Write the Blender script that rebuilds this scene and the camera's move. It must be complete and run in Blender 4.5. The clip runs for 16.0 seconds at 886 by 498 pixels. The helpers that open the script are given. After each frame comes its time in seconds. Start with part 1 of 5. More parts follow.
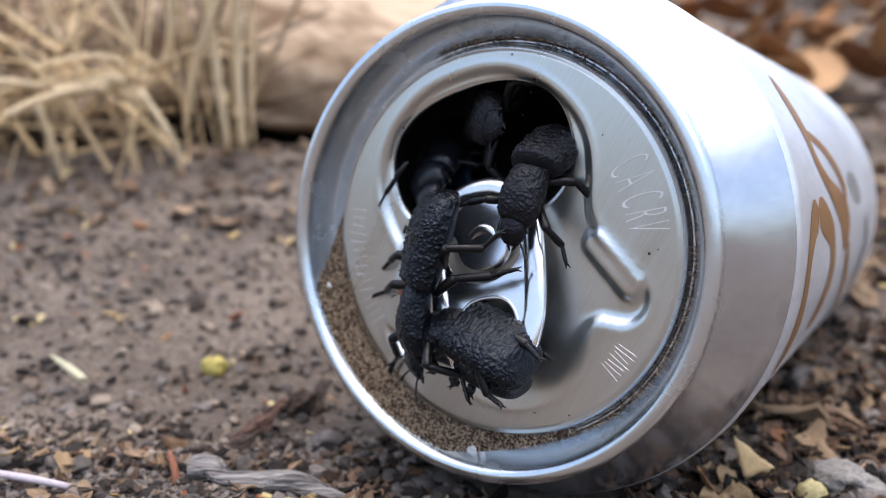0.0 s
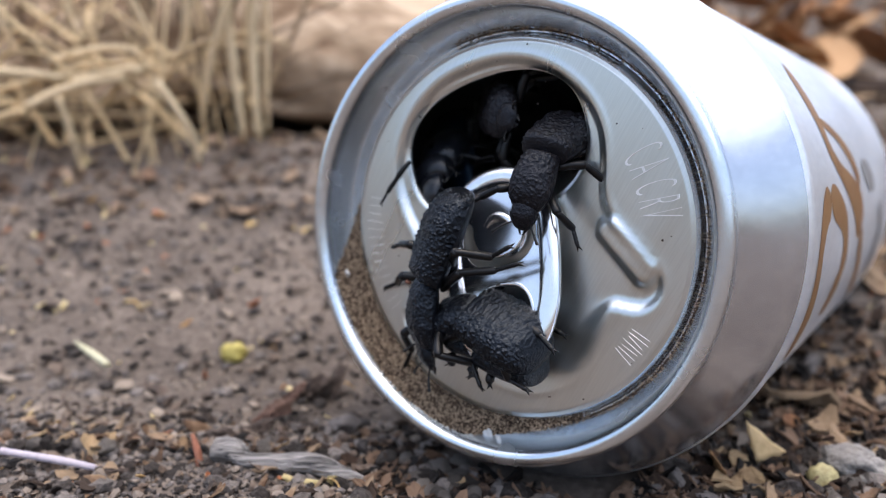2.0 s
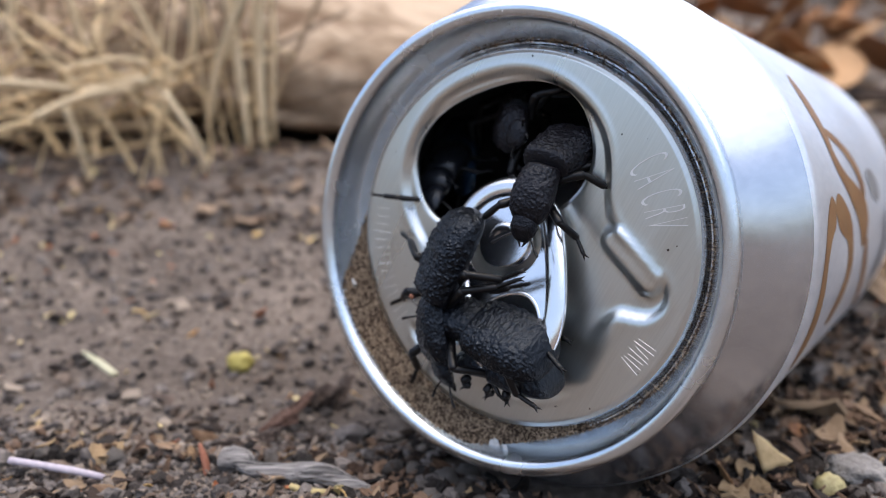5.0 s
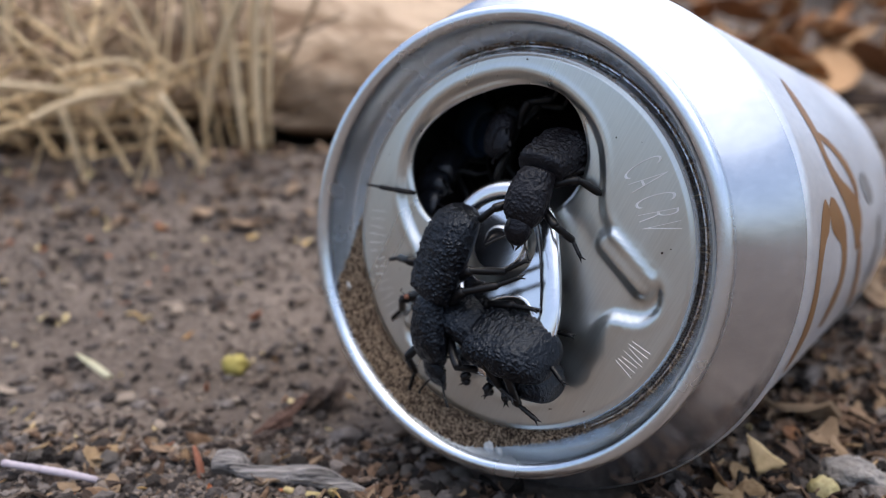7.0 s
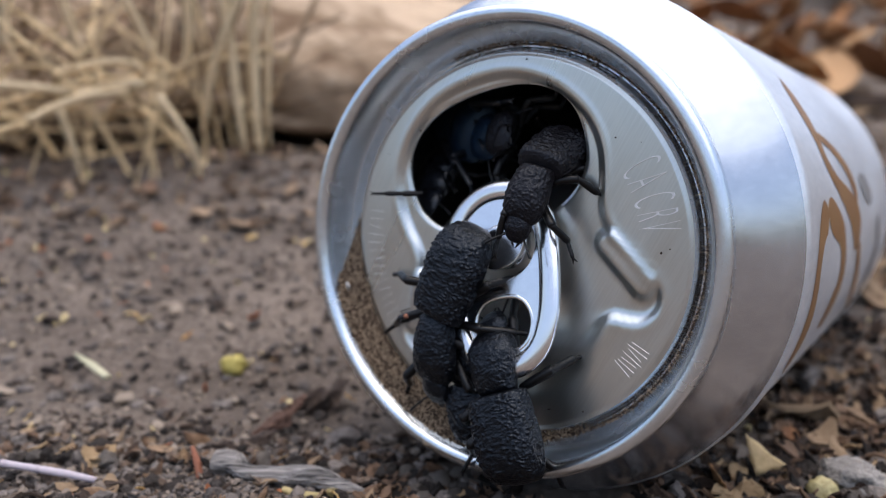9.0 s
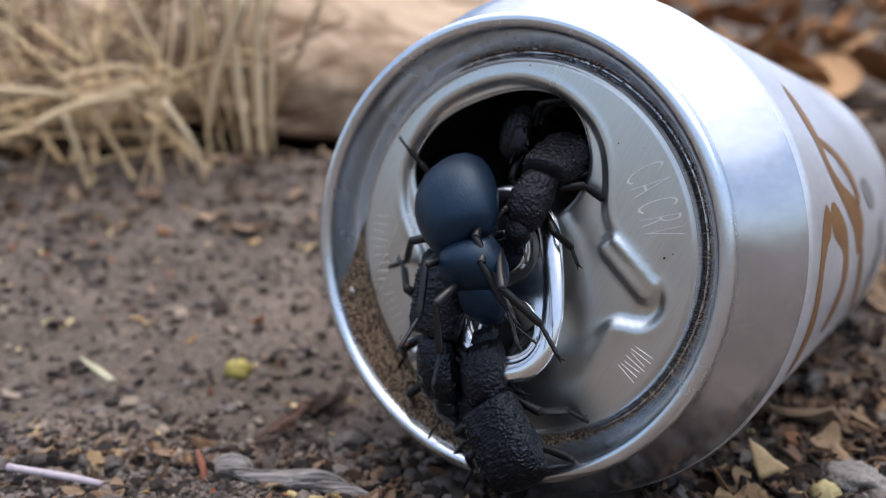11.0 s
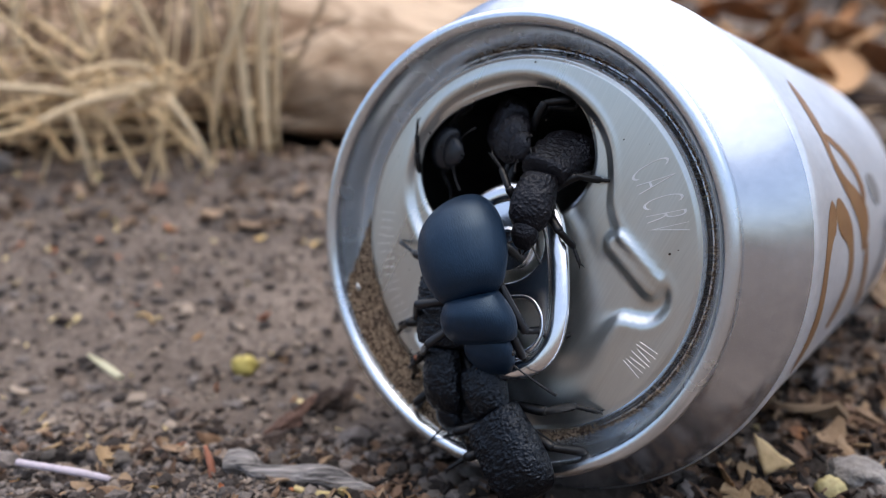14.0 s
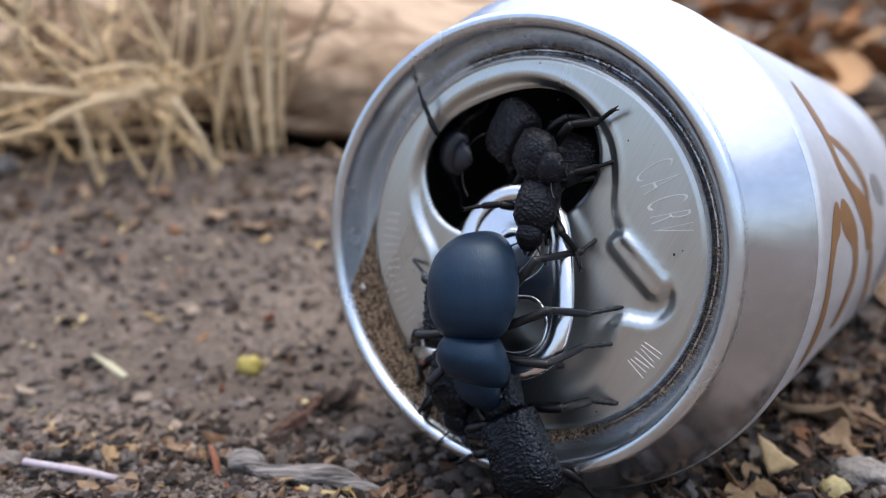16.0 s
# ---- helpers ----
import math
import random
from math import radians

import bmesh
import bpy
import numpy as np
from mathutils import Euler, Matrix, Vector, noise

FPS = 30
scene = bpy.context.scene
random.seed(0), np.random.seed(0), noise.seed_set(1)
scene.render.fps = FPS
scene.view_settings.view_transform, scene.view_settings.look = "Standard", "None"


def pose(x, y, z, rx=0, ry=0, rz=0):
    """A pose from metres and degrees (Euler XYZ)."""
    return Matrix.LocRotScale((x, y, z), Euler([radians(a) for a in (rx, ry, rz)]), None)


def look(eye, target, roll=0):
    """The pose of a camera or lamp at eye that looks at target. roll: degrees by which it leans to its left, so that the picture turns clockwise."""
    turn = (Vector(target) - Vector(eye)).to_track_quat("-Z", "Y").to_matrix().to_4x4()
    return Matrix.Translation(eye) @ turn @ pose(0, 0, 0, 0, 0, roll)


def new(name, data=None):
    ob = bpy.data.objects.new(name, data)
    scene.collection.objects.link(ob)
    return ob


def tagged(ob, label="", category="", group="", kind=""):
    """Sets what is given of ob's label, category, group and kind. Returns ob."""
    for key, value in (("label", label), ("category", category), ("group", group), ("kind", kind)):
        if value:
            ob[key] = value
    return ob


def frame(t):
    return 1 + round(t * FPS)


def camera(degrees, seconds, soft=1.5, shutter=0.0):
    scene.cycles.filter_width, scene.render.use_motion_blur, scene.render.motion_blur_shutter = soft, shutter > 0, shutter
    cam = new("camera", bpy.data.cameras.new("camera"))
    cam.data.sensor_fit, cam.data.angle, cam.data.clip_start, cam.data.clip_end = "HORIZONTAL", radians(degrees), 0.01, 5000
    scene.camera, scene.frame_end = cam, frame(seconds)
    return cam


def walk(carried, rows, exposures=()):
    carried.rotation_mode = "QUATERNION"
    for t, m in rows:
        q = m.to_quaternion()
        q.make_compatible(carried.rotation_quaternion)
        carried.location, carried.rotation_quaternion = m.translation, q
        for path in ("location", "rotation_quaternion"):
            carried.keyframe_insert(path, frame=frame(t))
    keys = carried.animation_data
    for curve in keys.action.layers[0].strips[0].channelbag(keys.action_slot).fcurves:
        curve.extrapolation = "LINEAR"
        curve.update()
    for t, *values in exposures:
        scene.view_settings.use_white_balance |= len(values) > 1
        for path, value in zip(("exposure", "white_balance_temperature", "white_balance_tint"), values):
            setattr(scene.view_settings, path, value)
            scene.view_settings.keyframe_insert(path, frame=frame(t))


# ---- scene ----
MM = 0.001

# ---------------------------------------------------------------- camera
cam = camera(59.56, 16.0, soft=0.65)
cam.data.dof.use_dof = True
cam.data.dof.focus_distance = 0.081
cam.data.dof.aperture_fstop = 19.0
walk(cam, [
    (0, pose(0.00000, 0.00000, 0.04667, 82.063, -0.000, 0.000)),
    (0.5, pose(0.00006, -0.00044, 0.04667, 81.989, -0.001, 0.141)),
    (1, pose(-0.00006, -0.00100, 0.04664, 81.707, 0.037, 0.335)),
    (1.5, pose(-0.00012, -0.00114, 0.04673, 81.486, 0.164, 0.541)),
    (2, pose(-0.00048, -0.00170, 0.04668, 81.268, 0.202, 0.883)),
    (2.5, pose(-0.00074, -0.00178, 0.04665, 81.215, 0.215, 1.094)),
    (3, pose(-0.00070, -0.00181, 0.04664, 81.269, 0.238, 1.225)),
    (3.5, pose(-0.00069, -0.00183, 0.04674, 81.371, 0.287, 1.345)),
    (4, pose(-0.00071, -0.00209, 0.04686, 81.658, 0.344, 1.367)),
    (6.5, pose(-0.00061, -0.00226, 0.04686, 82.084, 0.234, 0.932)),
    (7, pose(-0.00050, -0.00232, 0.04682, 82.184, 0.214, 0.947)),
    (7.5, pose(-0.00057, -0.00244, 0.04682, 82.204, 0.228, 0.869)),
    (8, pose(-0.00055, -0.00233, 0.04680, 82.199, 0.202, 0.847)),
    (8.5, pose(-0.00059, -0.00239, 0.04679, 82.236, 0.210, 0.865)),
    (9, pose(-0.00051, -0.00224, 0.04667, 82.263, 0.139, 0.876)),
    (11.5, pose(-0.00077, -0.00282, 0.04694, 82.553, 0.241, 1.076)),
    (12, pose(-0.00081, -0.00282, 0.04685, 82.471, 0.262, 1.108)),
    (12.5, pose(-0.00076, -0.00313, 0.04688, 82.370, 0.244, 1.230)),
    (13, pose(-0.00080, -0.00315, 0.04688, 82.369, 0.263, 1.266)),
    (13.5, pose(-0.00082, -0.00309, 0.04685, 82.378, 0.245, 1.343)),
    (14, pose(-0.00088, -0.00310, 0.04698, 82.245, 0.338, 1.342)),
    (14.5, pose(-0.00082, -0.00335, 0.04690, 82.291, 0.300, 1.460)),
    (15, pose(-0.00101, -0.00348, 0.04692, 82.308, 0.285, 1.460)),
    (15.5, pose(-0.00102, -0.00358, 0.04698, 82.357, 0.326, 1.506)),
    (16, pose(-0.00106, -0.00349, 0.04691, 82.359, 0.348, 1.587)),
], exposures=[(0.0, 1.45), (2.0, 1.42), (4.0, 1.38), (6.5, 1.12), (7.5, 1.04), (12.5, 1.06), (14.0, 1.18), (16.0, 1.22)])

# ---------------------------------------------------------------- light
SUN_ELEVATION, SUN_TURN = 84.0, 120.0
world = bpy.data.worlds.new("sky")
scene.world = world
world.use_nodes = True
wn = world.node_tree
sky = wn.nodes.new("ShaderNodeTexSky")
sky.sky_type = "NISHITA"
sky.sun_disc = False
sky.sun_elevation = radians(SUN_ELEVATION)
sky.sun_rotation = radians(SUN_TURN)
sky.air_density, sky.dust_density = 0.85, 4.5
wn.nodes["Background"].inputs["Strength"].default_value = 0.13
wn.links.new(sky.outputs[0], wn.nodes["Background"].inputs["Color"])
sun = new("sun", bpy.data.lights.new("sun", "SUN"))
sun.data.energy, sun.data.angle, sun.data.color = 0.76, radians(112), (0.985, 0.985, 1.0)
sun_way = Vector((math.sin(radians(SUN_TURN)) * math.cos(radians(SUN_ELEVATION)),
                  math.cos(radians(SUN_TURN)) * math.cos(radians(SUN_ELEVATION)), math.sin(radians(SUN_ELEVATION))))
sun.matrix_world = look(sun_way * 3, (0, 0, 0))


# ---------------------------------------------------------------- materials
def material(name, dark, light, rough=0.6, metal=0.0, coarse=300.0, fine=2500.0, bump=0.3, depth=0.0004,
             stretch=(1, 1, 1), island=0.0, obj_random=0.0, rough_var=0.1, mid=0.5, span=0.22, hue=None, spec=0.5, turn=0.0):
    """Two scales of noise between two colours, fine relief, and a spread from piece to piece."""
    m = bpy.data.materials.new(name)
    m.use_nodes = True
    nt = m.node_tree
    nd, ln = nt.nodes, nt.links
    b = nd["Principled BSDF"]
    tc = nd.new("ShaderNodeTexCoord")
    mp = nd.new("ShaderNodeMapping")
    if turn:
        mp.vector_type = "TEXTURE"
        stretch = [1 / k for k in stretch]
    mp.inputs["Scale"].default_value = stretch
    mp.inputs["Rotation"].default_value = (0, 0, radians(turn))
    ln.new(tc.outputs["Object"], mp.inputs["Vector"])
    n1 = nd.new("ShaderNodeTexNoise")
    n1.inputs["Scale"].default_value, n1.inputs["Detail"].default_value = coarse, 4
    n2 = nd.new("ShaderNodeTexNoise")
    n2.inputs["Scale"].default_value, n2.inputs["Detail"].default_value = fine, 3
    for n in (n1, n2):
        ln.new(mp.outputs[0], n.inputs["Vector"])
    add = nd.new("ShaderNodeMath")
    add.operation = "MULTIPLY_ADD"
    ln.new(n2.outputs[0], add.inputs[0])
    add.inputs[1].default_value = 0.5
    half = nd.new("ShaderNodeMath")
    half.operation = "MULTIPLY"
    half.inputs[1].default_value = 0.55
    ln.new(n1.outputs[0], half.inputs[0])
    ln.new(half.outputs[0], add.inputs[2])
    value = add.outputs[0]
    if island or obj_random:
        src = nd.new("ShaderNodeNewGeometry").outputs["Random Per Island"] if island else nd.new("ShaderNodeObjectInfo").outputs["Random"]
        ma = nd.new("ShaderNodeMath")
        ma.operation = "MULTIPLY_ADD"
        ln.new(src, ma.inputs[0])
        ma.inputs[1].default_value = island or obj_random
        shift = nd.new("ShaderNodeMath")
        shift.operation = "SUBTRACT"
        shift.inputs[1].default_value = (island or obj_random) * 0.5
        ln.new(value, shift.inputs[0])
        ln.new(shift.outputs[0], ma.inputs[2])
        value = ma.outputs[0]
    ramp = nd.new("ShaderNodeValToRGB")
    e = ramp.color_ramp.elements
    e[0].position, e[0].color = mid - span, (*dark, 1)
    e[1].position, e[1].color = mid + span, (*light, 1)
    if hue:
        x = e.new(mid)
        x.color = (*hue, 1)
    ln.new(value, ramp.inputs[0])
    ln.new(ramp.outputs[0], b.inputs["Base Color"])
    mr = nd.new("ShaderNodeMapRange")
    mr.inputs["To Min"].default_value, mr.inputs["To Max"].default_value = max(0.03, rough - rough_var), min(1, rough + rough_var)
    ln.new(n1.outputs[0], mr.inputs["Value"])
    ln.new(mr.outputs[0], b.inputs["Roughness"])
    b.inputs["Metallic"].default_value = metal
    b.inputs["Specular IOR Level"].default_value = spec
    if bump:
        bp = nd.new("ShaderNodeBump")
        bp.inputs["Strength"].default_value, bp.inputs["Distance"].default_value = bump, depth
        ln.new(n2.outputs[0], bp.inputs["Height"])
        ln.new(bp.outputs[0], b.inputs["Normal"])
    return m


M_LID = material("brushed_aluminium", (0.625, 0.645, 0.625), (0.745, 0.765, 0.745), 0.31, 1.0, 170, 2600, 0.34, 0.000025, (0.10, 2.2, 1), rough_var=0.11, turn=62)
M_RIM = material("rolled_aluminium", (0.68, 0.74, 0.80), (0.82, 0.87, 0.92), 0.26, 1.0, 150, 900, 0.05, 0.00004, rough_var=0.07)
M_NECK = material("bare_aluminium", (0.53, 0.555, 0.60), (0.66, 0.685, 0.725), 0.20, 0.95, 160, 900, 0.06, 0.00005, (1, 1, 0.25), rough_var=0.11)
M_BODY = material("lacquered_aluminium", (0.70, 0.74, 0.79), (0.86, 0.895, 0.94), 0.36, 0.68, 120, 900, 0.06, 0.00005, (1, 1, 0.35), rough_var=0.12)
M_TAB = material("polished_aluminium", (0.86, 0.86, 0.87), (0.95, 0.95, 0.96), 0.2, 1.0, 180, 1200, 0.06, 0.00004, rough_var=0.06)
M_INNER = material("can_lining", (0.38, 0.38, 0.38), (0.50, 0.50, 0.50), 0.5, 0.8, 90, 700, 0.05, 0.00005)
M_PRINT = material("copper_brown_ink", (0.24, 0.105, 0.036), (0.36, 0.20, 0.078), 0.36, 0.3, 200, 2500, 0.1, 0.00005)
M_PRINT2 = material("grey_ink", (0.22, 0.22, 0.22), (0.34, 0.34, 0.34), 0.4, 0.4, 200, 2500, 0.1, 0.00005)
M_SCORE = material("scored_metal", (0.84, 0.84, 0.84), (0.95, 0.95, 0.95), 0.42, 0.5, 300, 2000, 0.0)
M_SAND = material("damp_sand", (0.036, 0.021, 0.012), (0.36, 0.27, 0.185), 0.85, 0.0, 500, 4000, 0.4, 0.0001, island=0.80, spec=0.3, hue=(0.085, 0.055, 0.034))
M_SHELL = material("rough_black_shell", (0.0010, 0.0012, 0.0018), (0.0045, 0.0050, 0.0072), 0.33, 0.0, 700, 4200, 0.8, 0.00014, spec=0.36)
M_SHELL2 = material("dusty_black_shell", (0.0025, 0.0023, 0.0028), (0.014, 0.0115, 0.013), 0.42, 0.0, 600, 3800, 0.8, 0.00014, spec=0.28)
for m in (M_SHELL, M_SHELL2):
    m.node_tree.nodes["Principled BSDF"].inputs["Specular Tint"].default_value = (0.72, 0.84, 1.0, 1)
M_LEG = material("black_leg", (0.001, 0.001, 0.0014), (0.005, 0.005, 0.006), 0.36, 0.0, 900, 5000, 0.4, 0.00008, spec=0.32)
M_BLUE = material("waxy_blue_black_shell", (0.0022, 0.0075, 0.0185), (0.0075, 0.020, 0.043), 0.42, 0.0, 450, 5200, 0.5, 0.00007, (1, 0.25, 1), rough_var=0.06, spec=0.5)
M_BLUE.node_tree.nodes["Principled BSDF"].inputs["Specular Tint"].default_value = (0.55, 0.78, 1.0, 1)
M_DUSK = material("dull_black_shell", (0.003, 0.004, 0.006), (0.012, 0.014, 0.020), 0.30, 0.0, 500, 4200, 0.4, 0.00008, spec=0.5)
M_BLUELEG = material("blue_black_leg", (0.002, 0.0025, 0.004), (0.008, 0.009, 0.012), 0.36, 0.0, 900, 5000, 0.25, 0.00006)
M_EYE = material("beetle_eye", (0.004, 0.004, 0.004), (0.012, 0.010, 0.010), 0.2, 0.0, 900, 5000, 0.0)
M_SOIL = material("brown_soil", (0.064, 0.050, 0.041), (0.185, 0.151, 0.126), 0.92, 0.0, 40, 700, 0.7, 0.0009, spec=0.2, span=0.17, hue=(0.103, 0.083, 0.069))
M_CLOD = material("soil_clod", (0.028, 0.023, 0.020), (0.180, 0.157, 0.143), 0.92, 0.0, 120, 1500, 0.8, 0.0006, island=0.6, spec=0.2, hue=(0.093, 0.081, 0.075))
M_CHIP = material("plant_litter", (0.029, 0.023, 0.020), (0.205, 0.168, 0.138), 0.85, 0.0, 150, 2200, 0.4, 0.0003, island=0.9, spec=0.25, hue=(0.118, 0.082, 0.060))
M_BEIGE = material("beige_leaf", (0.48, 0.33, 0.155), (0.76, 0.56, 0.31), 0.75, 0.0, 120, 1200, 0.4, 0.0003)
M_MIX = material("mixed_litter", (0.038, 0.030, 0.026), (0.27, 0.22, 0.175), 0.85, 0.0, 90, 1400, 0.4, 0.0003, island=1.0, spec=0.25, hue=(0.105, 0.074, 0.058))
M_DARKCHIP = material("dark_litter", (0.010, 0.008, 0.007), (0.15, 0.095, 0.062), 0.85, 0.0, 90, 1400, 0.4, 0.0003, island=1.0, spec=0.25, hue=(0.045, 0.028, 0.020))
M_LEAFCHIP = material("leaf_chip", (0.030, 0.018, 0.012), (0.36, 0.25, 0.14), 0.8, 0.0, 90, 1400, 0.5, 0.0003, obj_random=1.0, spec=0.25, hue=(0.13, 0.07, 0.040))
M_CRUMB = material("soil_crumb", (0.035, 0.029, 0.026), (0.21, 0.185, 0.165), 0.92, 0.0, 120, 1500, 0.8, 0.0006, obj_random=0.6, spec=0.2)
M_SPECK = material("ochre_specks", (0.30, 0.10, 0.04), (0.62, 0.50, 0.26), 0.8, 0.0, 120, 1500, 0.3, 0.0003, island=0.9, hue=(0.46, 0.28, 0.10))
M_LEAF = material("dead_leaf", (0.15, 0.065, 0.026), (0.44, 0.27, 0.14), 0.75, 0.0, 80, 900, 0.4, 0.0004, obj_random=0.6, spec=0.3, hue=(0.34, 0.165, 0.068))
M_LEAFSTUFF = material("leaf_litter", (0.030, 0.019, 0.013), (0.25, 0.175, 0.11), 0.8, 0.0, 60, 700, 0.4, 0.0004, island=0.8, spec=0.25, hue=(0.115, 0.066, 0.038))
M_STRAW = material("dry_straw", (0.13, 0.078, 0.035), (0.76, 0.58, 0.33), 0.6, 0.0, 70, 1500, 0.4, 0.0003, (1, 1, 0.25), obj_random=0.9)
# straw with the deep shade behind the clump put into its colour
M_SHADESTRAW = material("shade_dark_straw", (0.030, 0.018, 0.010), (0.24, 0.165, 0.09), 0.7, 0.0, 70, 1500, 0.4, 0.0003, (1, 1, 0.25), obj_random=0.9)
M_STALK = material("pale_stalk", (0.42, 0.31, 0.17), (0.80, 0.65, 0.42), 0.6, 0.0, 70, 1500, 0.4, 0.0003, (1, 1, 0.25))
M_PALE = material("bleached_straw", (0.28, 0.27, 0.16), (0.52, 0.50, 0.36), 0.6, 0.0, 90, 1500, 0.2, 0.0002)
M_LITTER = material("straw_litter", (0.06, 0.038, 0.026), (0.28, 0.20, 0.135), 0.8, 0.0, 60, 700, 0.4, 0.0004, island=0.9, spec=0.25, hue=(0.15, 0.09, 0.058))
M_LITTERLEAF = material("brown_leaf", (0.10, 0.06, 0.035), (0.30, 0.20, 0.12), 0.8, 0.0, 120, 1200, 0.4, 0.0003)
M_LILAC = material("lilac_straw", (0.26, 0.22, 0.25), (0.48, 0.43, 0.48), 0.6, 0.0, 90, 1500, 0.2, 0.0002)
M_CHALK = material("chalky_residue", (0.42, 0.42, 0.41), (0.74, 0.74, 0.73), 0.8, 0.0, 300, 3000, 0.4, 0.0001)
M_WOOD = material("weathered_grey_wood", (0.010, 0.008, 0.008), (0.36, 0.335, 0.32), 0.85, 0.0, 700, 2600, 1.0, 0.0010, (0.08, 1, 1), span=0.14)
M_TWIG = material("dark_bark", (0.014, 0.010, 0.009), (0.085, 0.058, 0.044), 0.9, 0.0, 200, 1500, 0.8, 0.0006)
M_BARK = material("red_brown_bark", (0.035, 0.018, 0.013), (0.17, 0.095, 0.068), 0.9, 0.0, 200, 1500, 0.8, 0.0006)
M_DRYSTEM = material("dried_stem", (0.20, 0.15, 0.05), (0.55, 0.45, 0.22), 0.75, 0.0, 200, 1500, 0.4, 0.0003)
M_LOG = material("weathered_log", (0.13, 0.078, 0.045), (0.50, 0.385, 0.275), 0.9, 0.0, 24, 130, 0.9, 0.004, (0.45, 1, 1), spec=0.2, span=0.10, hue=(0.29, 0.21, 0.14))
M_RED = material("reddish_splinter", (0.26, 0.09, 0.05), (0.42, 0.19, 0.12), 0.8, 0.0, 200, 1500, 0.5, 0.0003)
M_BUD = material("yellow_green_bud", (0.22, 0.18, 0.03), (0.50, 0.42, 0.12), 0.6, 0.0, 200, 1500, 0.4, 0.0003)
M_SEED = material("cream_seed", (0.16, 0.12, 0.035), (0.52, 0.46, 0.24), 0.6, 0.0, 260, 1800, 0.5, 0.0003)
M_STONE = material("grey_stone", (0.10, 0.09, 0.085), (0.32, 0.30, 0.28), 0.85, 0.0, 160, 1500, 0.9, 0.0006)


# ---------------------------------------------------------------- building helpers
def mesh_from(name, verts, faces, mat, smooth=True):
    me = bpy.data.meshes.new(name)
    me.from_pydata([tuple(v) for v in verts], [], faces)
    me.materials.append(mat)
    if smooth:
        me.polygons.foreach_set("use_smooth", [True] * len(me.polygons))
    me.update()
    return me


def part(name, me, parent=None, label="", m=None):
    ob = new(name, me)
    if parent:
        ob.parent = parent
    if m is not None:
        ob.matrix_basis = m
    if label:
        ob["label"] = label
    return ob


def grid_faces(rows, cols, wrap=True):
    f = []
    n = cols if wrap else cols - 1
    for i in range(rows - 1):
        for j in range(n):
            k = (j + 1) % cols
            f.append((i * cols + j, i * cols + k, (i + 1) * cols + k, (i + 1) * cols + j))
    return f


def lathe(profile, segments=160):
    """Rings of (radius, height) in mm, as vertices and faces."""
    v = []
    for r, z in profile:
        for j in range(segments):
            a = 2 * math.pi * j / segments
            v.append((r * math.cos(a) * MM, r * math.sin(a) * MM, z * MM))
    return v, grid_faces(len(profile), segments)


def smooth_line(points, n):
    """A smooth row of n points through the given ones."""
    p = np.array(points, float)
    t = np.linspace(0, len(p) - 1, n)
    out = []
    for u in t:
        i = min(int(u), len(p) - 2)
        w = u - i
        a, b, c, d = p[max(i - 1, 0)], p[i], p[i + 1], p[min(i + 2, len(p) - 1)]
        out.append(0.5 * (2 * b + (c - a) * w + (2 * a - 5 * b + 4 * c - d) * w * w + (3 * b - a - 3 * c + d) * w ** 3))
    return np.array(out)


def tube(points, radii, sides=8, n=None, rough=0.0, flat=1.0):
    """A tapered tube with closed ends along a smooth line, in metres."""
    n = n or len(points) * 4
    c = smooth_line(points, n)
    r = smooth_line([(x,) for x in radii], n)[:, 0]
    v = []
    up = Vector((0.13, 0.21, 0.97))
    for i in range(n):
        d = Vector(c[min(i + 1, n - 1)] - c[max(i - 1, 0)]).normalized()
        s = d.cross(up)
        s = s.normalized() if s.length > 1e-4 else d.cross(Vector((1, 0, 0))).normalized()
        w = s.cross(d)
        for j in range(sides):
            a = 2 * math.pi * j / sides
            k = max(r[i], 1e-6)
            if rough:
                k *= 1 + 0.3 * rough * math.sin(a * 5 + i * 0.05) * math.sin(a * 2 + i * 0.11)
                k *= 1 + rough * noise.noise(Vector(c[i]) / (max(radii) * 3) + Vector((math.cos(a), math.sin(a), i * 0.07)))
            v.append(Vector(c[i]) + s * (k * math.cos(a)) + w * (k * flat * math.sin(a)))
    f = grid_faces(n, sides)
    f.append(tuple(reversed(range(sides))))
    f.append(tuple(range((n - 1) * sides, n * sides)))
    return v, f


def join(*pieces):
    v, f = [], []
    for pv, pf in pieces:
        k = len(v)
        v += [tuple(x) for x in pv]
        f += [tuple(i + k for i in q) for q in pf]
    return v, f


# ---------------------------------------------------------------- ground
def ground_height(x, y):
    h = 0.0022 + 0.0025 * noise.noise(Vector((x * 22, y * 22, 0.3))) + 0.0009 * noise.noise(Vector((x * 90, y * 90, 4.0)))
    h += 0.0004 * noise.noise(Vector((x * 300, y * 300, 7.0)))
    left = max(0.0, min(1.0, (0.0 - x) / 0.03))
    h += 0.0022 * left
    rise = max(0.0, y - 0.125)
    bank = 0.36 * min(rise, 0.14) + 0.18 * max(0.0, rise - 0.14) + 0.24 * max(0.0, y - 0.42)
    if y > 3:
        bank = 1.17 + 0.02 * min(y - 3, 30)
    if x < 0.02:
        h -= 0.020 * max(0.0, min(1.0, (y - 0.236) / 0.034)) * min(1.0, (0.02 - x) / 0.02) * max(0.0, min(1.0, (0.40 - y) / 0.05))
    side = max(0.0, abs(x) - 0.5)
    return h + bank / (1 + 0.3 * side)


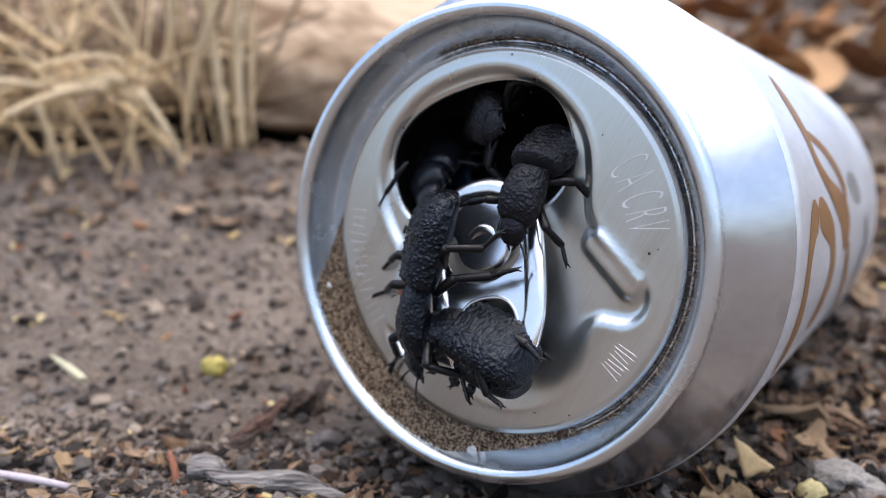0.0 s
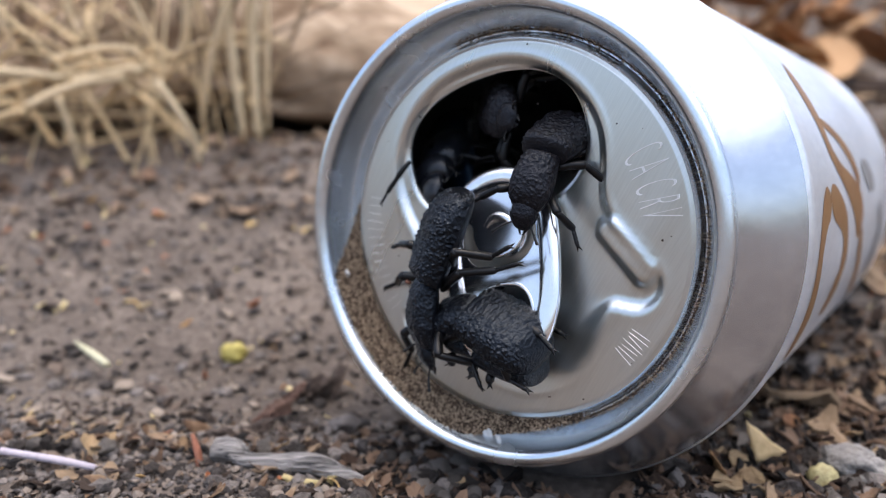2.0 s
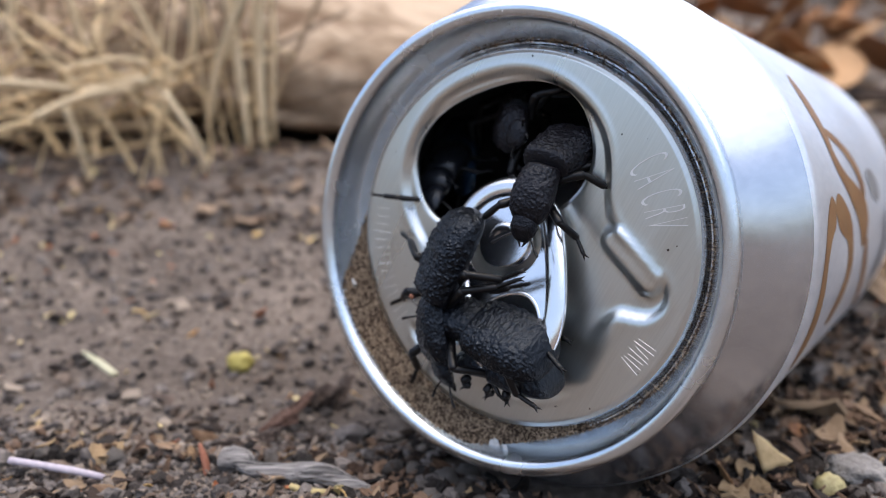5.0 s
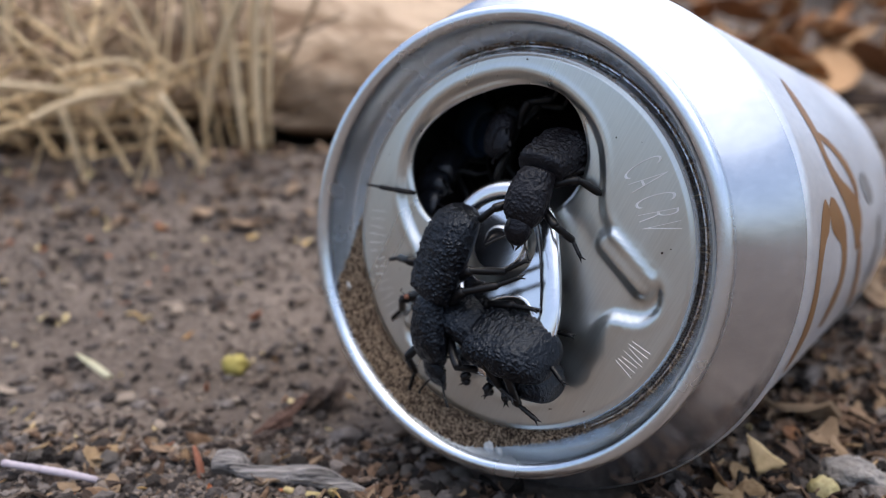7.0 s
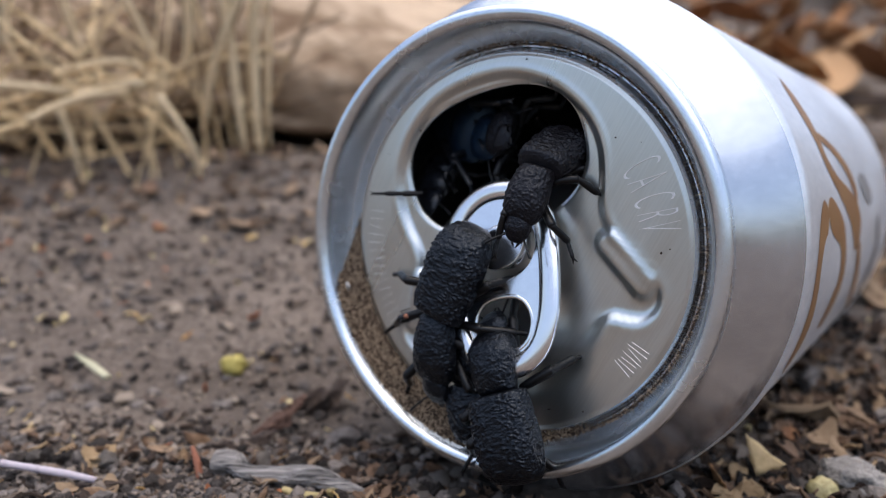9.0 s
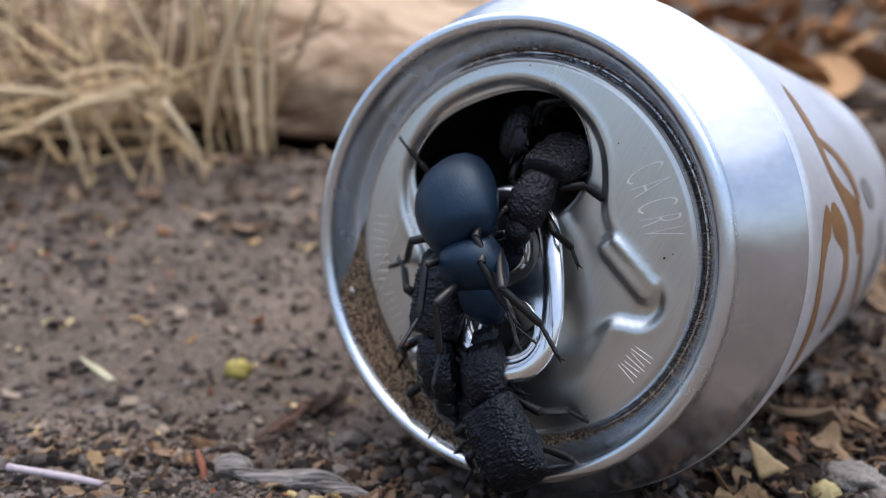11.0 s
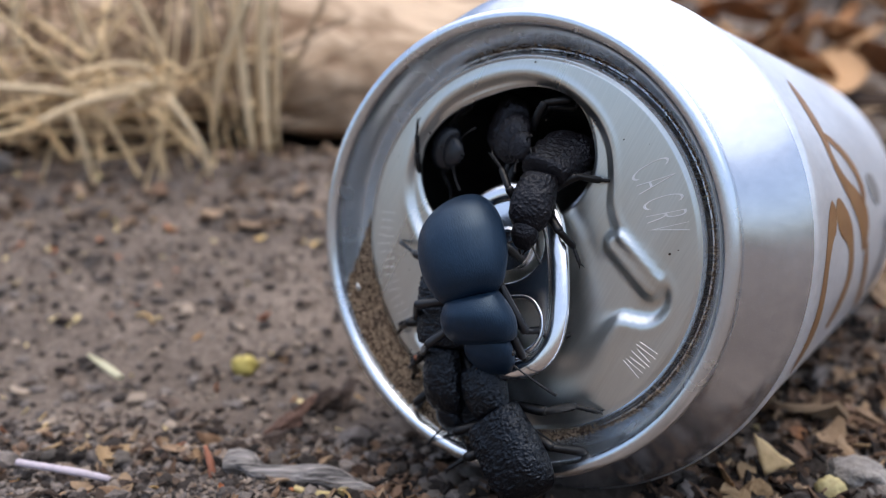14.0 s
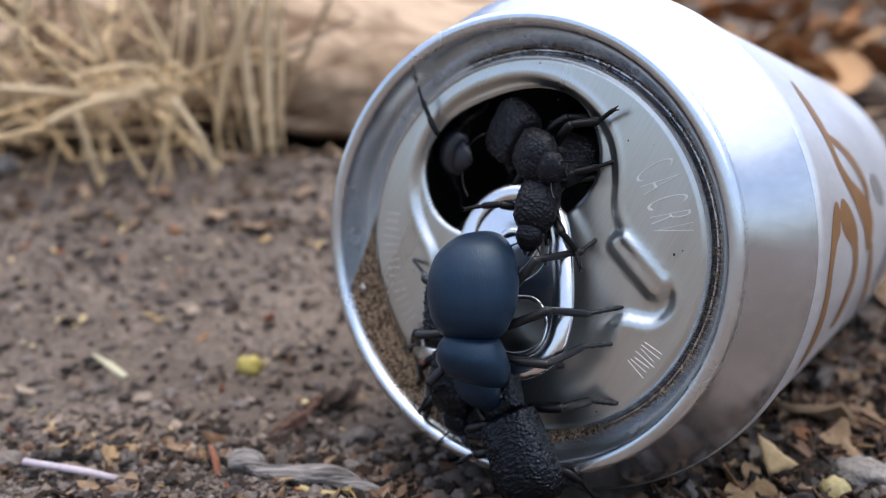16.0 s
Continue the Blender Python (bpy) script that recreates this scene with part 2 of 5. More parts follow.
def spread(near0, near1, step, far, growth=1.16):
    c = list(np.arange(near0, near1, step))
    s = step
    hi = c[-1]
    while hi < far:
        s *= growth
        hi += s
        c.append(hi)
    s, lo = step, c[0]
    while lo > -far:
        s *= growth
        lo -= s
        c.insert(0, lo)
    return c


def make_ground():
    xs = spread(-0.20, 0.20, 0.0016, 300)
    ys = spread(0.03, 0.30, 0.0016, 300)
    v = [(x, y, ground_height(x, y)) for y in ys for x in xs]
    f = grid_faces(len(ys), len(xs), wrap=False)
    tagged(part("ground", mesh_from("ground", v, f, M_SOIL)), "dry brown crumbly soil sloping up behind", "ground", kind="structure")


make_ground()


def lump(seed, size, squash=0.7, sub=1, amount=0.35):
    bm = bmesh.new()
    bmesh.ops.create_icosphere(bm, subdivisions=sub, radius=1)
    rnd = random.Random(seed)
    off = Vector((rnd.random() * 50, rnd.random() * 50, rnd.random() * 50))
    for q in bm.verts:
        k = 1 + (0.16 * noise.noise(q.co * 5.5 + off) + 0.1 * noise.noise(q.co * 11 + off) if sub > 2 else 0) + amount * noise.noise(q.co * 1.1 + off) + amount * 0.5 * noise.noise(q.co * 2.6 + off)
        q.co = Vector((q.co.x * size * k, q.co.y * size * k * 0.85, q.co.z * size * k * squash))
    v = [tuple(q.co) for q in bm.verts]
    f = [tuple(q.index for q in p.verts) for p in bm.faces]
    bm.free()
    return np.array(v), f


def flake(seed, size):
    """A thin crumpled chip with an uneven edge."""
    rnd = random.Random(seed)
    n = 11
    lng, wide = rnd.uniform(0.9, 1.9), rnd.uniform(0.45, 0.9)
    off = Vector((seed * 1.7, seed * 0.9, 0.4))
    bend, twist = rnd.uniform(-0.5, 0.5), rnd.uniform(-0.5, 0.5)

    def z(x, y):
        return size * (bend * (x / size) ** 2 * 0.5 + twist * x * y / size ** 2 + 0.22 * noise.noise(Vector((x, y, 0)) / size * 1.4 + off))
    top = []
    for k in (0.5, 1.0):
        for i in range(n):
            a = 2 * math.pi * i / n
            r = k * (0.78 + 0.42 * noise.noise(Vector((math.cos(a), math.sin(a), 0)) * 1.6 + off)) if k == 1 else k * 0.8
            x, y = math.cos(a) * lng * size * r, math.sin(a) * wide * size * r
            top.append((x, y, z(x, y)))
    th = size * 0.09
    v = [(0, 0, z(0, 0) + th)] + [(x, y, q + th) for x, y, q in top] + [(x * 0.96, y * 0.96, q - th) for x, y, q in top[n:]]
    f = [(0, 1 + i, 1 + (i + 1) % n) for i in range(n)]
    f += [(1 + i, 1 + n + i, 1 + n + (i + 1) % n, 1 + (i + 1) % n) for i in range(n)]
    f += [(1 + n + i, 1 + 2 * n + i, 1 + 2 * n + (i + 1) % n, 1 + n + (i + 1) % n) for i in range(n)]
    f.append(tuple(reversed(range(1 + 2 * n, 1 + 3 * n))))
    return np.array(v), f


def scatter(name, kinds, count, area, sizes, mat, label, category, lift=0.25, tilt=0.5, seed=1, keep=None, smooth=False):
    """Many small pieces lying on the ground, in one mesh."""
    rnd = random.Random(seed)
    vs, fs, k = [], [], 0
    x0, x1, y0, y1 = area
    for _ in range(count):
        x, y = rnd.uniform(x0, x1), rnd.uniform(y0, y1)
        if keep and not keep(x, y, rnd):
            continue
        v, f = kinds[rnd.randrange(len(kinds))]
        s = sizes[0] * (sizes[1] / sizes[0]) ** (rnd.random() ** 2.2)
        r = np.array(Euler((rnd.uniform(-tilt, tilt), rnd.uniform(-tilt, tilt), rnd.uniform(0, 6.283))).to_matrix())
        w = (v * s) @ r.T + np.array((x, y, ground_height(x, y) + s * lift))
        vs.append(w)
        fs += [tuple(i + k for i in q) for q in f]
        k += len(v)
    me = mesh_from(name, np.concatenate(vs), fs, mat, smooth)
    return tagged(part(name, me), label, category, kind="stuff")


LUMPS = [lump(i, 1.0, 0.7, 1, 0.55) for i in range(16)]
ROUGH_LUMPS = [lump(60 + i, 1.0, 0.7, 2, 0.6) for i in range(12)]
FLAKES = [flake(i, 1.0) for i in range(24)]
SHARDS = FLAKES[:6] + [lump(130 + i, 0.85, 0.5, 1, 0.8) for i in range(18)]


def off_can(x, y, rnd=None):
    """False under and in the lying can."""
    dx, dy = x - 0.00306, y - 0.08601
    along = dx * 0.55 + dy * 0.835
    across = dx * 0.835 - dy * 0.55
    return not (0.006 < along < 0.124 and abs(across) < 0.013)


def off_twig(x, y, rnd=None):
    """Clear of the twig and the straw too."""
    return off_can(x, y) and not (-0.062 < x < -0.006 and 0.082 < y < 0.0950)


scatter("soil_grit", LUMPS, 6500, (-0.070, 0.080, 0.080, 0.104), (0.00022, 0.0007), M_CLOD, "fine gritty soil round the can", "soil", keep=off_can, seed=15)
scatter("soil_crumbs", LUMPS, 15000, (-0.17, 0.19, 0.072, 0.22), (0.0004, 0.0015), M_CLOD, "loose crumbs of grey-brown soil", "soil", keep=lambda x, y, r: off_can(x, y) and (y < 0.108 or r.random() < 0.36), seed=3)
scatter("soil_clods", ROUGH_LUMPS, 420, (-0.20, 0.22, 0.07, 0.34), (0.0010, 0.0026), M_CLOD, "small clods and pebbles lying on the soil", "soil", keep=off_twig, seed=4)
scatter("soil_clods", ROUGH_LUMPS, 520, (-0.07, 0.085, 0.078, 0.100), (0.0008, 0.0022), M_CLOD, "rough grey clods along the foot of the can", "soil", keep=off_twig, seed=14)
scatter("litter_chips", SHARDS, 2600, (-0.17, 0.20, 0.07, 0.20), (0.0004, 0.0016), M_CHIP, "small chips of bark and dry leaf litter", "litter", lift=0.5, keep=off_can, seed=5)


scatter("litter_chips", SHARDS, 2600, (-0.070, 0.085, 0.080, 0.110), (0.0003, 0.0012), M_CHIP, "fine dark chips of bark and leaf round the can", "litter", lift=0.6, tilt=0.9, keep=off_can, seed=25)
scatter("litter_specks", FLAKES, 520, (-0.15, 0.16, 0.085, 0.22), (0.0005, 0.0014), M_SPECK, "scattered ochre and rust specks of leaf on the soil", "litter", lift=0.7, tilt=0.9, seed=6, keep=off_can)


scatter("litter_bits", SHARDS, 4200, (-0.20, 0.03, 0.098, 0.235), (0.0005, 0.0019), M_MIX, "tan, rust and dark bits of litter strewn over soil", "litter", lift=0.45, tilt=0.6, seed=35, keep=lambda x, y, r: off_twig(x, y) and r.random() < max(0.36, min(1.0, (0.145 - y) / 0.03)))
scatter("litter_bits", FLAKES, 2600, (0.018, 0.10, 0.083, 0.150), (0.0005, 0.0019), M_DARKCHIP, "dark brown crumbled leaf bits beside the can", "litter", lift=0.6, tilt=1.0, seed=36, keep=off_can)
scatter("litter_bits", SHARDS, 1500, (-0.066, 0.02, 0.082, 0.100), (0.0004, 0.0014), M_DARKCHIP, "dark brown crumbled litter round the twig", "litter", lift=0.6, tilt=1.0, seed=37, keep=off_twig)

# Dark litter, also standing in for the can's shadow that the neck mirrors.
scatter("litter_bits", FLAKES, 2000, (-0.012, 0.052, 0.074, 0.100), (0.0005, 0.0016), M_DARKCHIP, "dark crumbled litter and painted shade in front of the can", "litter", lift=0.6, tilt=1.0, seed=38, keep=off_can)


# ---------------------------------------------------------------- can
CAN = Matrix(((0.83519, 0.01654, -0.54972, 0.00306), (-0.54997, 0.02511, -0.83481, 0.08601), (0, 0.99955, 0.03007, 0.03489), (0, 0, 0, 1)))
LID_TURN = radians(15)


def deboss_outline():
    half = [(0, 20.4), (4, 20.1), (7.5, 18.9), (11, 16.4), (13.6, 12.8), (14.7, 9), (14.2, 5), (13.1, 1.6), (13.4, -1.0), (15.4, -4.0), (17.3, -7.2),
            (17.7, -9.2), (16.8, -11.0), (14.6, -11.9), (12.4, -11.2), (11.0, -10.6), (10.0, -12.0), (9.2, -14.0), (7.0, -16.6), (3.6, -18.6), (0, -19.3)]
    pts = half + [(-x, y) for x, y in reversed(half[1:-1])]
    p = np.array(pts)
    for _ in range(3):
        q = np.roll(p, -1, 0)
        p = np.stack([p * 0.75 + q * 0.25, p * 0.25 + q * 0.75], 1).reshape(-1, 2)
    return p


def signed_distance(x, y, poly):
    a, b = poly, np.roll(poly, -1, 0)
    best, inside = np.full(len(x), 1e9), np.zeros(len(x), bool)
    for (ax, ay), (bx, by) in zip(a, b):
        dx, dy = bx - ax, by - ay
        t = np.clip(((x - ax) * dx + (y - ay) * dy) / (dx * dx + dy * dy), 0, 1)
        best = np.minimum(best, (x - ax - t * dx) ** 2 + (y - ay - t * dy) ** 2)
        hit = ((ay > y) != (by > y))
        if abs(dy) > 1e-9:
            inside ^= hit & (x < ax + (y - ay) / dy * dx)
    return np.sqrt(best) * np.where(inside, -1, 1)


def bead(x, y, ax, ay, bx, by):
    dx, dy = bx - ax, by - ay
    t = np.clip(((x - ax) * dx + (y - ay) * dy) / (dx * dx + dy * dy), 0, 1)
    return np.hypot(x - ax - t * dx, y - ay - t * dy)


def step(d, a, b):
    t = np.clip((d - a) / (b - a), 0, 1)
    return t * t * (3 - 2 * t)


def opening_point(a, grow=0.0):
    """The mouth's edge, in the lid's own axes, mm."""
    c, s = math.cos(a), math.sin(a)
    e = 2 / 2.35
    return ((12.35 + grow) * math.copysign(abs(c) ** e, c), 10.2 + (8.45 + grow) * math.copysign(abs(s) ** e, s))


def make_can():
    can = new("drink_can")
    can.matrix_world = CAN
    tagged(can, "opened silver aluminium drink can lying on its side on soil", "drink can")
    # body: outer wall, rolled base, inner wall
    outer = [(26.0, -2.2), (25.95, -3.0), (26.35, -4.2), (27.5, -5.8), (29.0, -7.6), (30.5, -9.2), (31.5, -10.6), (32.2, -12.0), (32.3, -13.6), (32.15, -15.5)]
    outer += [(32.1 + 0.012 * i, -15.5 - 4.5 * i) for i in range(1, 20)] + [(32.3, -103), (32.0, -106), (31.4, -109.5), (29.4, -113.5), (26.8, -117.5), (25.2, -119.6), (24.2, -119.8), (23.2, -119), (22.2, -116.5), (17, -112), (9, -109.5), (0.2, -108.8)]
    outer.insert(7, (31.95, -11.4))
    v0, f0 = lathe(outer[:8], 200)
    part("neck", mesh_from("neck", v0, f0, M_NECK), can, "bright bare tapered neck")
    v1, f1 = lathe(outer[7:], 200)
    part("body", mesh_from("body", v1, f1, M_BODY), can, "silver wall with brown printed lines")
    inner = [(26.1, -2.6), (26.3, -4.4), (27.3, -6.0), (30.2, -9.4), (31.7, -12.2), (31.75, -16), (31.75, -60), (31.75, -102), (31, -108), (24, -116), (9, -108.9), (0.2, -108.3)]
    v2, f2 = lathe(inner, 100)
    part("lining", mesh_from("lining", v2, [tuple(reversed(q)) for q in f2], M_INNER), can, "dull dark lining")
    # printed lines, a hair proud of the wall
    for layer, (row, mat) in enumerate(PRINTS):
        line = smooth_line([q[:2] for q in row], 40)
        wide = smooth_line([q[2:] for q in row], 40)[:, 0]
        vv = []
        for i, (a, s) in enumerate(line):
            d = line[min(i + 1, 39)] - line[max(i - 1, 0)]
            d = np.array((d[0] * 0.56, d[1]))
            d /= np.hypot(*d) + 1e-9
            k = wide[i] / 2 * min(1.0, (i + 0.6) / 4, (39.6 - i) / 4)
            for sg in np.linspace(-1, 1, 9):
                aa, ss = a + sg * k * -d[1] / 0.56, s + sg * k * d[0]
                rr = np.interp(ss, [-q[1] for q in outer[:28]], [q[0] for q in outer[:28]]) + 0.04 + 0.015 * layer
                vv.append((rr * math.cos(radians(aa)) * MM, rr * math.sin(radians(aa)) * MM, -ss * MM))
        part("printed_line", mesh_from("printed_line", vv, grid_faces(40, 9, wrap=False), mat), can, "brown printed swirl")
    # end panel with its relief
    poly = deboss_outline()
    na, nr = 288, 124
    ring_x, ring_y = [], []
    R = 22.45
    for i in range(nr):
        s = i / (nr - 1)
        for j in range(na):
            a = 2 * math.pi * j / na
            ox, oy = opening_point(a)
            dx, dy = ox, oy - 10.2
            n = math.hypot(dx, dy)
            dx, dy = dx / n, dy / n
            bq = 10.2 * dy
            t = -bq + math.sqrt(bq * bq - (10.2 ** 2 - R * R))
            d = n + (t - n) * s
            ring_x.append(dx * d)
            ring_y.append(10.2 + dy * d)
    x, y = np.array(ring_x), np.array(ring_y)
    sd = signed_distance(x, y, poly)
    low = np.clip((-9.5 - y) / 4, 0, 1) * np.clip((11.8 - np.abs(x)) / 2.5, 0, 1)
    z = -4.35 - 0.78 * (1 - 0.5 * low) * (1 - step(sd, -1.05 - 2.2 * low, 0.15))
    z += 0.05 * np.exp(-((sd - 0.5) / 0.4) ** 2)
    for sg in (-1, 1):
        z += 0.95 * (1 - step(bead(x, y, sg * 12.7, -2.4, sg * 15.6, -7.6), 0.75, 1.95))
    near = np.hypot(x - np.tile(x[:na], nr), y - np.tile(y[:na], nr))
    z += -0.22 * np.exp(-(near / 0.28) ** 2)
    r0 = np.hypot(x, y)
    z += 0.35 * (1 - step(r0, 2.6, 5.0))
    z -= 0.18 * step(r0, 21.9, 22.45)
    c, s = math.cos(LID_TURN), math.sin(LID_TURN)
    lx, ly = x * c - y * s, x * s + y * c
    verts = [(a * MM, b * MM, d * MM) for a, b, d in zip(lx, ly, z)]
    lip = [(a * MM, b * MM, (d - 0.55) * MM) for a, b, d in zip(lx[:na], ly[:na], z[:na])]
    faces = grid_faces(nr, na)
    k = len(verts)
    faces += [(k + j, k + (j + 1) % na, (j + 1) % na, j) for j in range(na)]
    panel = part("end_panel", mesh_from("end_panel", verts + lip, faces, M_LID), can, "brushed end panel with a torn-open mouth")
    prof = [(22.45, -4.53), (22.66, -4.72), (22.84, -5.1), (23.0, -5.55), (23.2, -5.8), (23.42, -5.7), (23.6, -5.3), (23.85, -4.65), (24.2, -3.8),
            (24.55, -2.75), (24.9, -1.75), (25.2, -0.95), (25.5, -0.4), (25.85, -0.08), (26.3, 0.0), (26.85, -0.12), (27.12, -0.42), (27.2, -1.0), (27.15, -2.2), (26.9, -2.55), (26.0, -2.75)]
    v3, f3 = lathe(prof, 240)
    part("rim", mesh_from("rim", v3, f3, M_RIM), can, "double-seamed silver rim")
    # the torn flap pushed in below the mouth
    fv = []
    for i in range(9):
        for j in range(48):
            a = 2 * math.pi * j / 48
            ox, oy = opening_point(a, -0.5)
            px, py = ox * (i + 0.02) / 8, 10.2 + (oy - 10.2) * (i + 0.02) / 8
            t = radians(68)
            dy = py - 2.2
            qx, qy, qz = px, 2.2 + dy * math.cos(t), -5.9 - dy * math.sin(t) + 0.012 * px * px
            fv.append(((qx * c - qy * s) * MM, (qx * s + qy * c) * MM, qz * MM))
    part("tear_flap", mesh_from("tear_flap", fv, grid_faces(9, 48), M_LID), can, "torn flap bent into the can")
    # rivet
    rv, rf = lathe([(3.1, -4.1), (3.0, -3.75), (2.5, -3.55), (2.35, -3.1), (2.1, -2.85), (1.6, -2.8), (1.45, -2.9), (0.7, -2.95), (0.01, -2.95)], 48)
    part("rivet", mesh_from("rivet", rv, rf, M_TAB), can, "round rivet holding the tab")
    # pull tab: a plate with a finger hole and a cut round the rivet
    cu = bpy.data.curves.new("tab", "CURVE")
    cu.dimensions, cu.fill_mode, cu.extrude, cu.bevel_depth, cu.bevel_resolution = "2D", "BOTH", 0.10 * MM, 0.14 * MM, 2

    def loop(pts):
        p = np.array(pts)
        for _ in range(3):
            q = np.roll(p, -1, 0)
            p = np.stack([p * 0.75 + q * 0.25, p * 0.25 + q * 0.75], 1).reshape(-1, 2)
        sp = cu.splines.new("POLY")
        sp.points.add(len(p) - 1)
        for pt, (px, py) in zip(sp.points, p):
            pt.co = (px * MM, py * MM, 0, 1)
        sp.use_cyclic_u = True

    half = [(0, 7.2), (2.9, 6.7), (5.5, 4.9), (7.0, 2.2), (7.2, -2), (6.9, -7), (6.4, -10), (5.1, -13.2), (2.8, -15.0), (0, -15.4)]
    loop(half + [(-px, py) for px, py in reversed(half[1:-1])])
    hole = [(0, -6.1), (2.5, -6.5), (3.8, -8.2), (3.9, -10.2), (2.8, -12.3), (0, -13.0)]
    loop(hole + [(-px, py) for px, py in reversed(hole[1:-1])])
    cut = [(4.3, 2.2), (5.2, 0.4), (5.0, -1.8), (3.4, -3.9), (0, -4.8), (-3.4, -3.9), (-5.0, -1.8), (-5.2, 0.4), (-4.3, 2.2), (-3.3, 1.4), (-3.4, -0.4), (-2.4, -2.3), (0, -3.0), (2.4, -2.3), (3.4, -0.4), (3.3, 1.4)]
    loop(cut)
    tmp = new("tab", cu)
    tab_me = bpy.data.meshes.new_from_object(tmp.evaluated_get(bpy.context.evaluated_depsgraph_get()))
    bpy.data.objects.remove(tmp)
    tab_me.materials.clear()
    tab_me.materials.append(M_TAB)
    for pl in tab_me.polygons:
        pl.use_smooth = abs(pl.normal.z) < 0.97
    def curl(pts, radius, lift, squat=0.8):
        p = np.array(pts)
        for _ in range(3):
            q = np.roll(p, -1, 0)
            p = np.stack([p * 0.75 + q * 0.25, p * 0.25 + q * 0.75], 1).reshape(-1, 2)
        n, v = len(p), []
        for i in range(n):
            d = p[(i + 1) % n] - p[i - 1]
            d = d / np.hypot(*d)
            for j in range(12):
                a = 2 * math.pi * j / 12
                v.append(((p[i][0] - d[1] * math.cos(a) * radius) * MM, (p[i][1] + d[0] * math.cos(a) * radius) * MM, (lift + math.sin(a) * radius * squat) * MM))
        return v, grid_faces(n, 12) + [((n - 1) * 12 + j, (n - 1) * 12 + (j + 1) % 12, (j + 1) % 12, j) for j in range(12)]
    tab = part("pull_tab", tab_me, can, "shiny pull tab with a finger hole", Matrix.Rotation(LID_TURN, 4, "Z") @ pose(0, 0, -2.85 * MM, -15, 0, 0))
    full = half + [(-px, py) for px, py in reversed(half[1:-1])]
    part("curled_edge", mesh_from("curled_edge", *curl([(px * 0.915, py * 0.945) for px, py in full], 1.32, 0.0, 0.62), M_TAB), tab, "rounded rolled tab edge")
    part("hole_edge", mesh_from("hole_edge", *curl(hole + [(-px, py) for px, py in reversed(hole[1:-1])], 0.32, 0.05), M_TAB), tab)
    # scored lettering round the panel
    def letters(body, r, ang, size, tall):
        fc = bpy.data.curves.new("lettering", "FONT")
        fc.body, fc.size, fc.align_x, fc.align_y = body, size * MM, "CENTER", "CENTER"
        fc.extrude = 0.05 * MM
        fc.offset = -0.026 * size * MM
        t2 = new("lettering", fc)
        me = bpy.data.meshes.new_from_object(t2.evaluated_get(bpy.context.evaluated_depsgraph_get()))
        bpy.data.objects.remove(t2)
        me.materials.clear()
        me.materials.append(M_SCORE)
        for q in me.vertices:
            q.co.y *= tall
        a = radians(ang)
        part("lettering", me, panel, "scored letter", pose(r * math.cos(a) * MM, r * math.sin(a) * MM, -4.30 * MM, 0, 0, ang - 90))
    for ch, ang in (("C", 30), ("A", 25), ("C", 18.6), ("R", 13.6), ("V", 9.6)):
        letters(ch, 18.7, ang, 1.75, 4.0)
    return can, panel


# printed strokes as (degrees round the can, depth below the rim, width)
LOOP_RISE = [(-28.0, 22.6, 4.0), (-19.5, 22.0, 5.6), (-10.9, 20.5, 4.0), (-3.5, 19.3, 3.4), (2.1, 20.1, 3.8), (5.9, 22.2, 4.2), (8.0, 25.6, 4.4)]
LOOP_FALL = [(8.2, 25.2, 2.0), (6.8, 28.9, 4.5), (2.2, 36.2, 3.9), (-3.7, 39.4, 3.7), (-10.6, 41.4, 5.2), (-16.0, 39.6, 5.5), (-20.5, 35.0, 2.5)]
LONG_STROKE = [(40.0, 29.9, 3.2), (32.3, 28.7, 4.6), (25.6, 29.8, 4.2), (18.6, 31.2, 2.8), (13.0, 36.9, 2.8), (7.0, 46.4, 5.2), (1.2, 52.6, 7.0), (-3.8, 55.0, 3.6)]
INNER_STROKE = [(25.5, 30.5, 1.3), (22.4, 39.1, 1.6), (18.1, 46.1, 2.3), (13.3, 50.5, 3.0), (8.7, 52.9, 4.0)]
TAIL = [(-3.0, 54.8, 3.2), (-10.8, 60.2, 3.0), (-19.9, 68.5, 3.2), (-28.0, 79.0, 2.4)]
PRINTS = [(LOOP_RISE, M_PRINT), (LOOP_FALL, M_PRINT), (LONG_STROKE, M_PRINT), (INNER_STROKE, M_PRINT), (TAIL, M_PRINT),
          ([(14.2, 58.1, 2.0), (11.4, 64.8, 4.6), (8.5, 71.3, 2.0)], M_PRINT2), ([(-12.3, 88.3, 6.0), (-15.5, 84.4, 10.0), (-18.8, 80.9, 6.0)], M_PRINT2),
          ([(1.9, 78.6, 3.0), (-3.9, 82.6, 3.0), (-12.3, 88.3, 4.0)], M_PRINT2)]
can, panel = make_can()


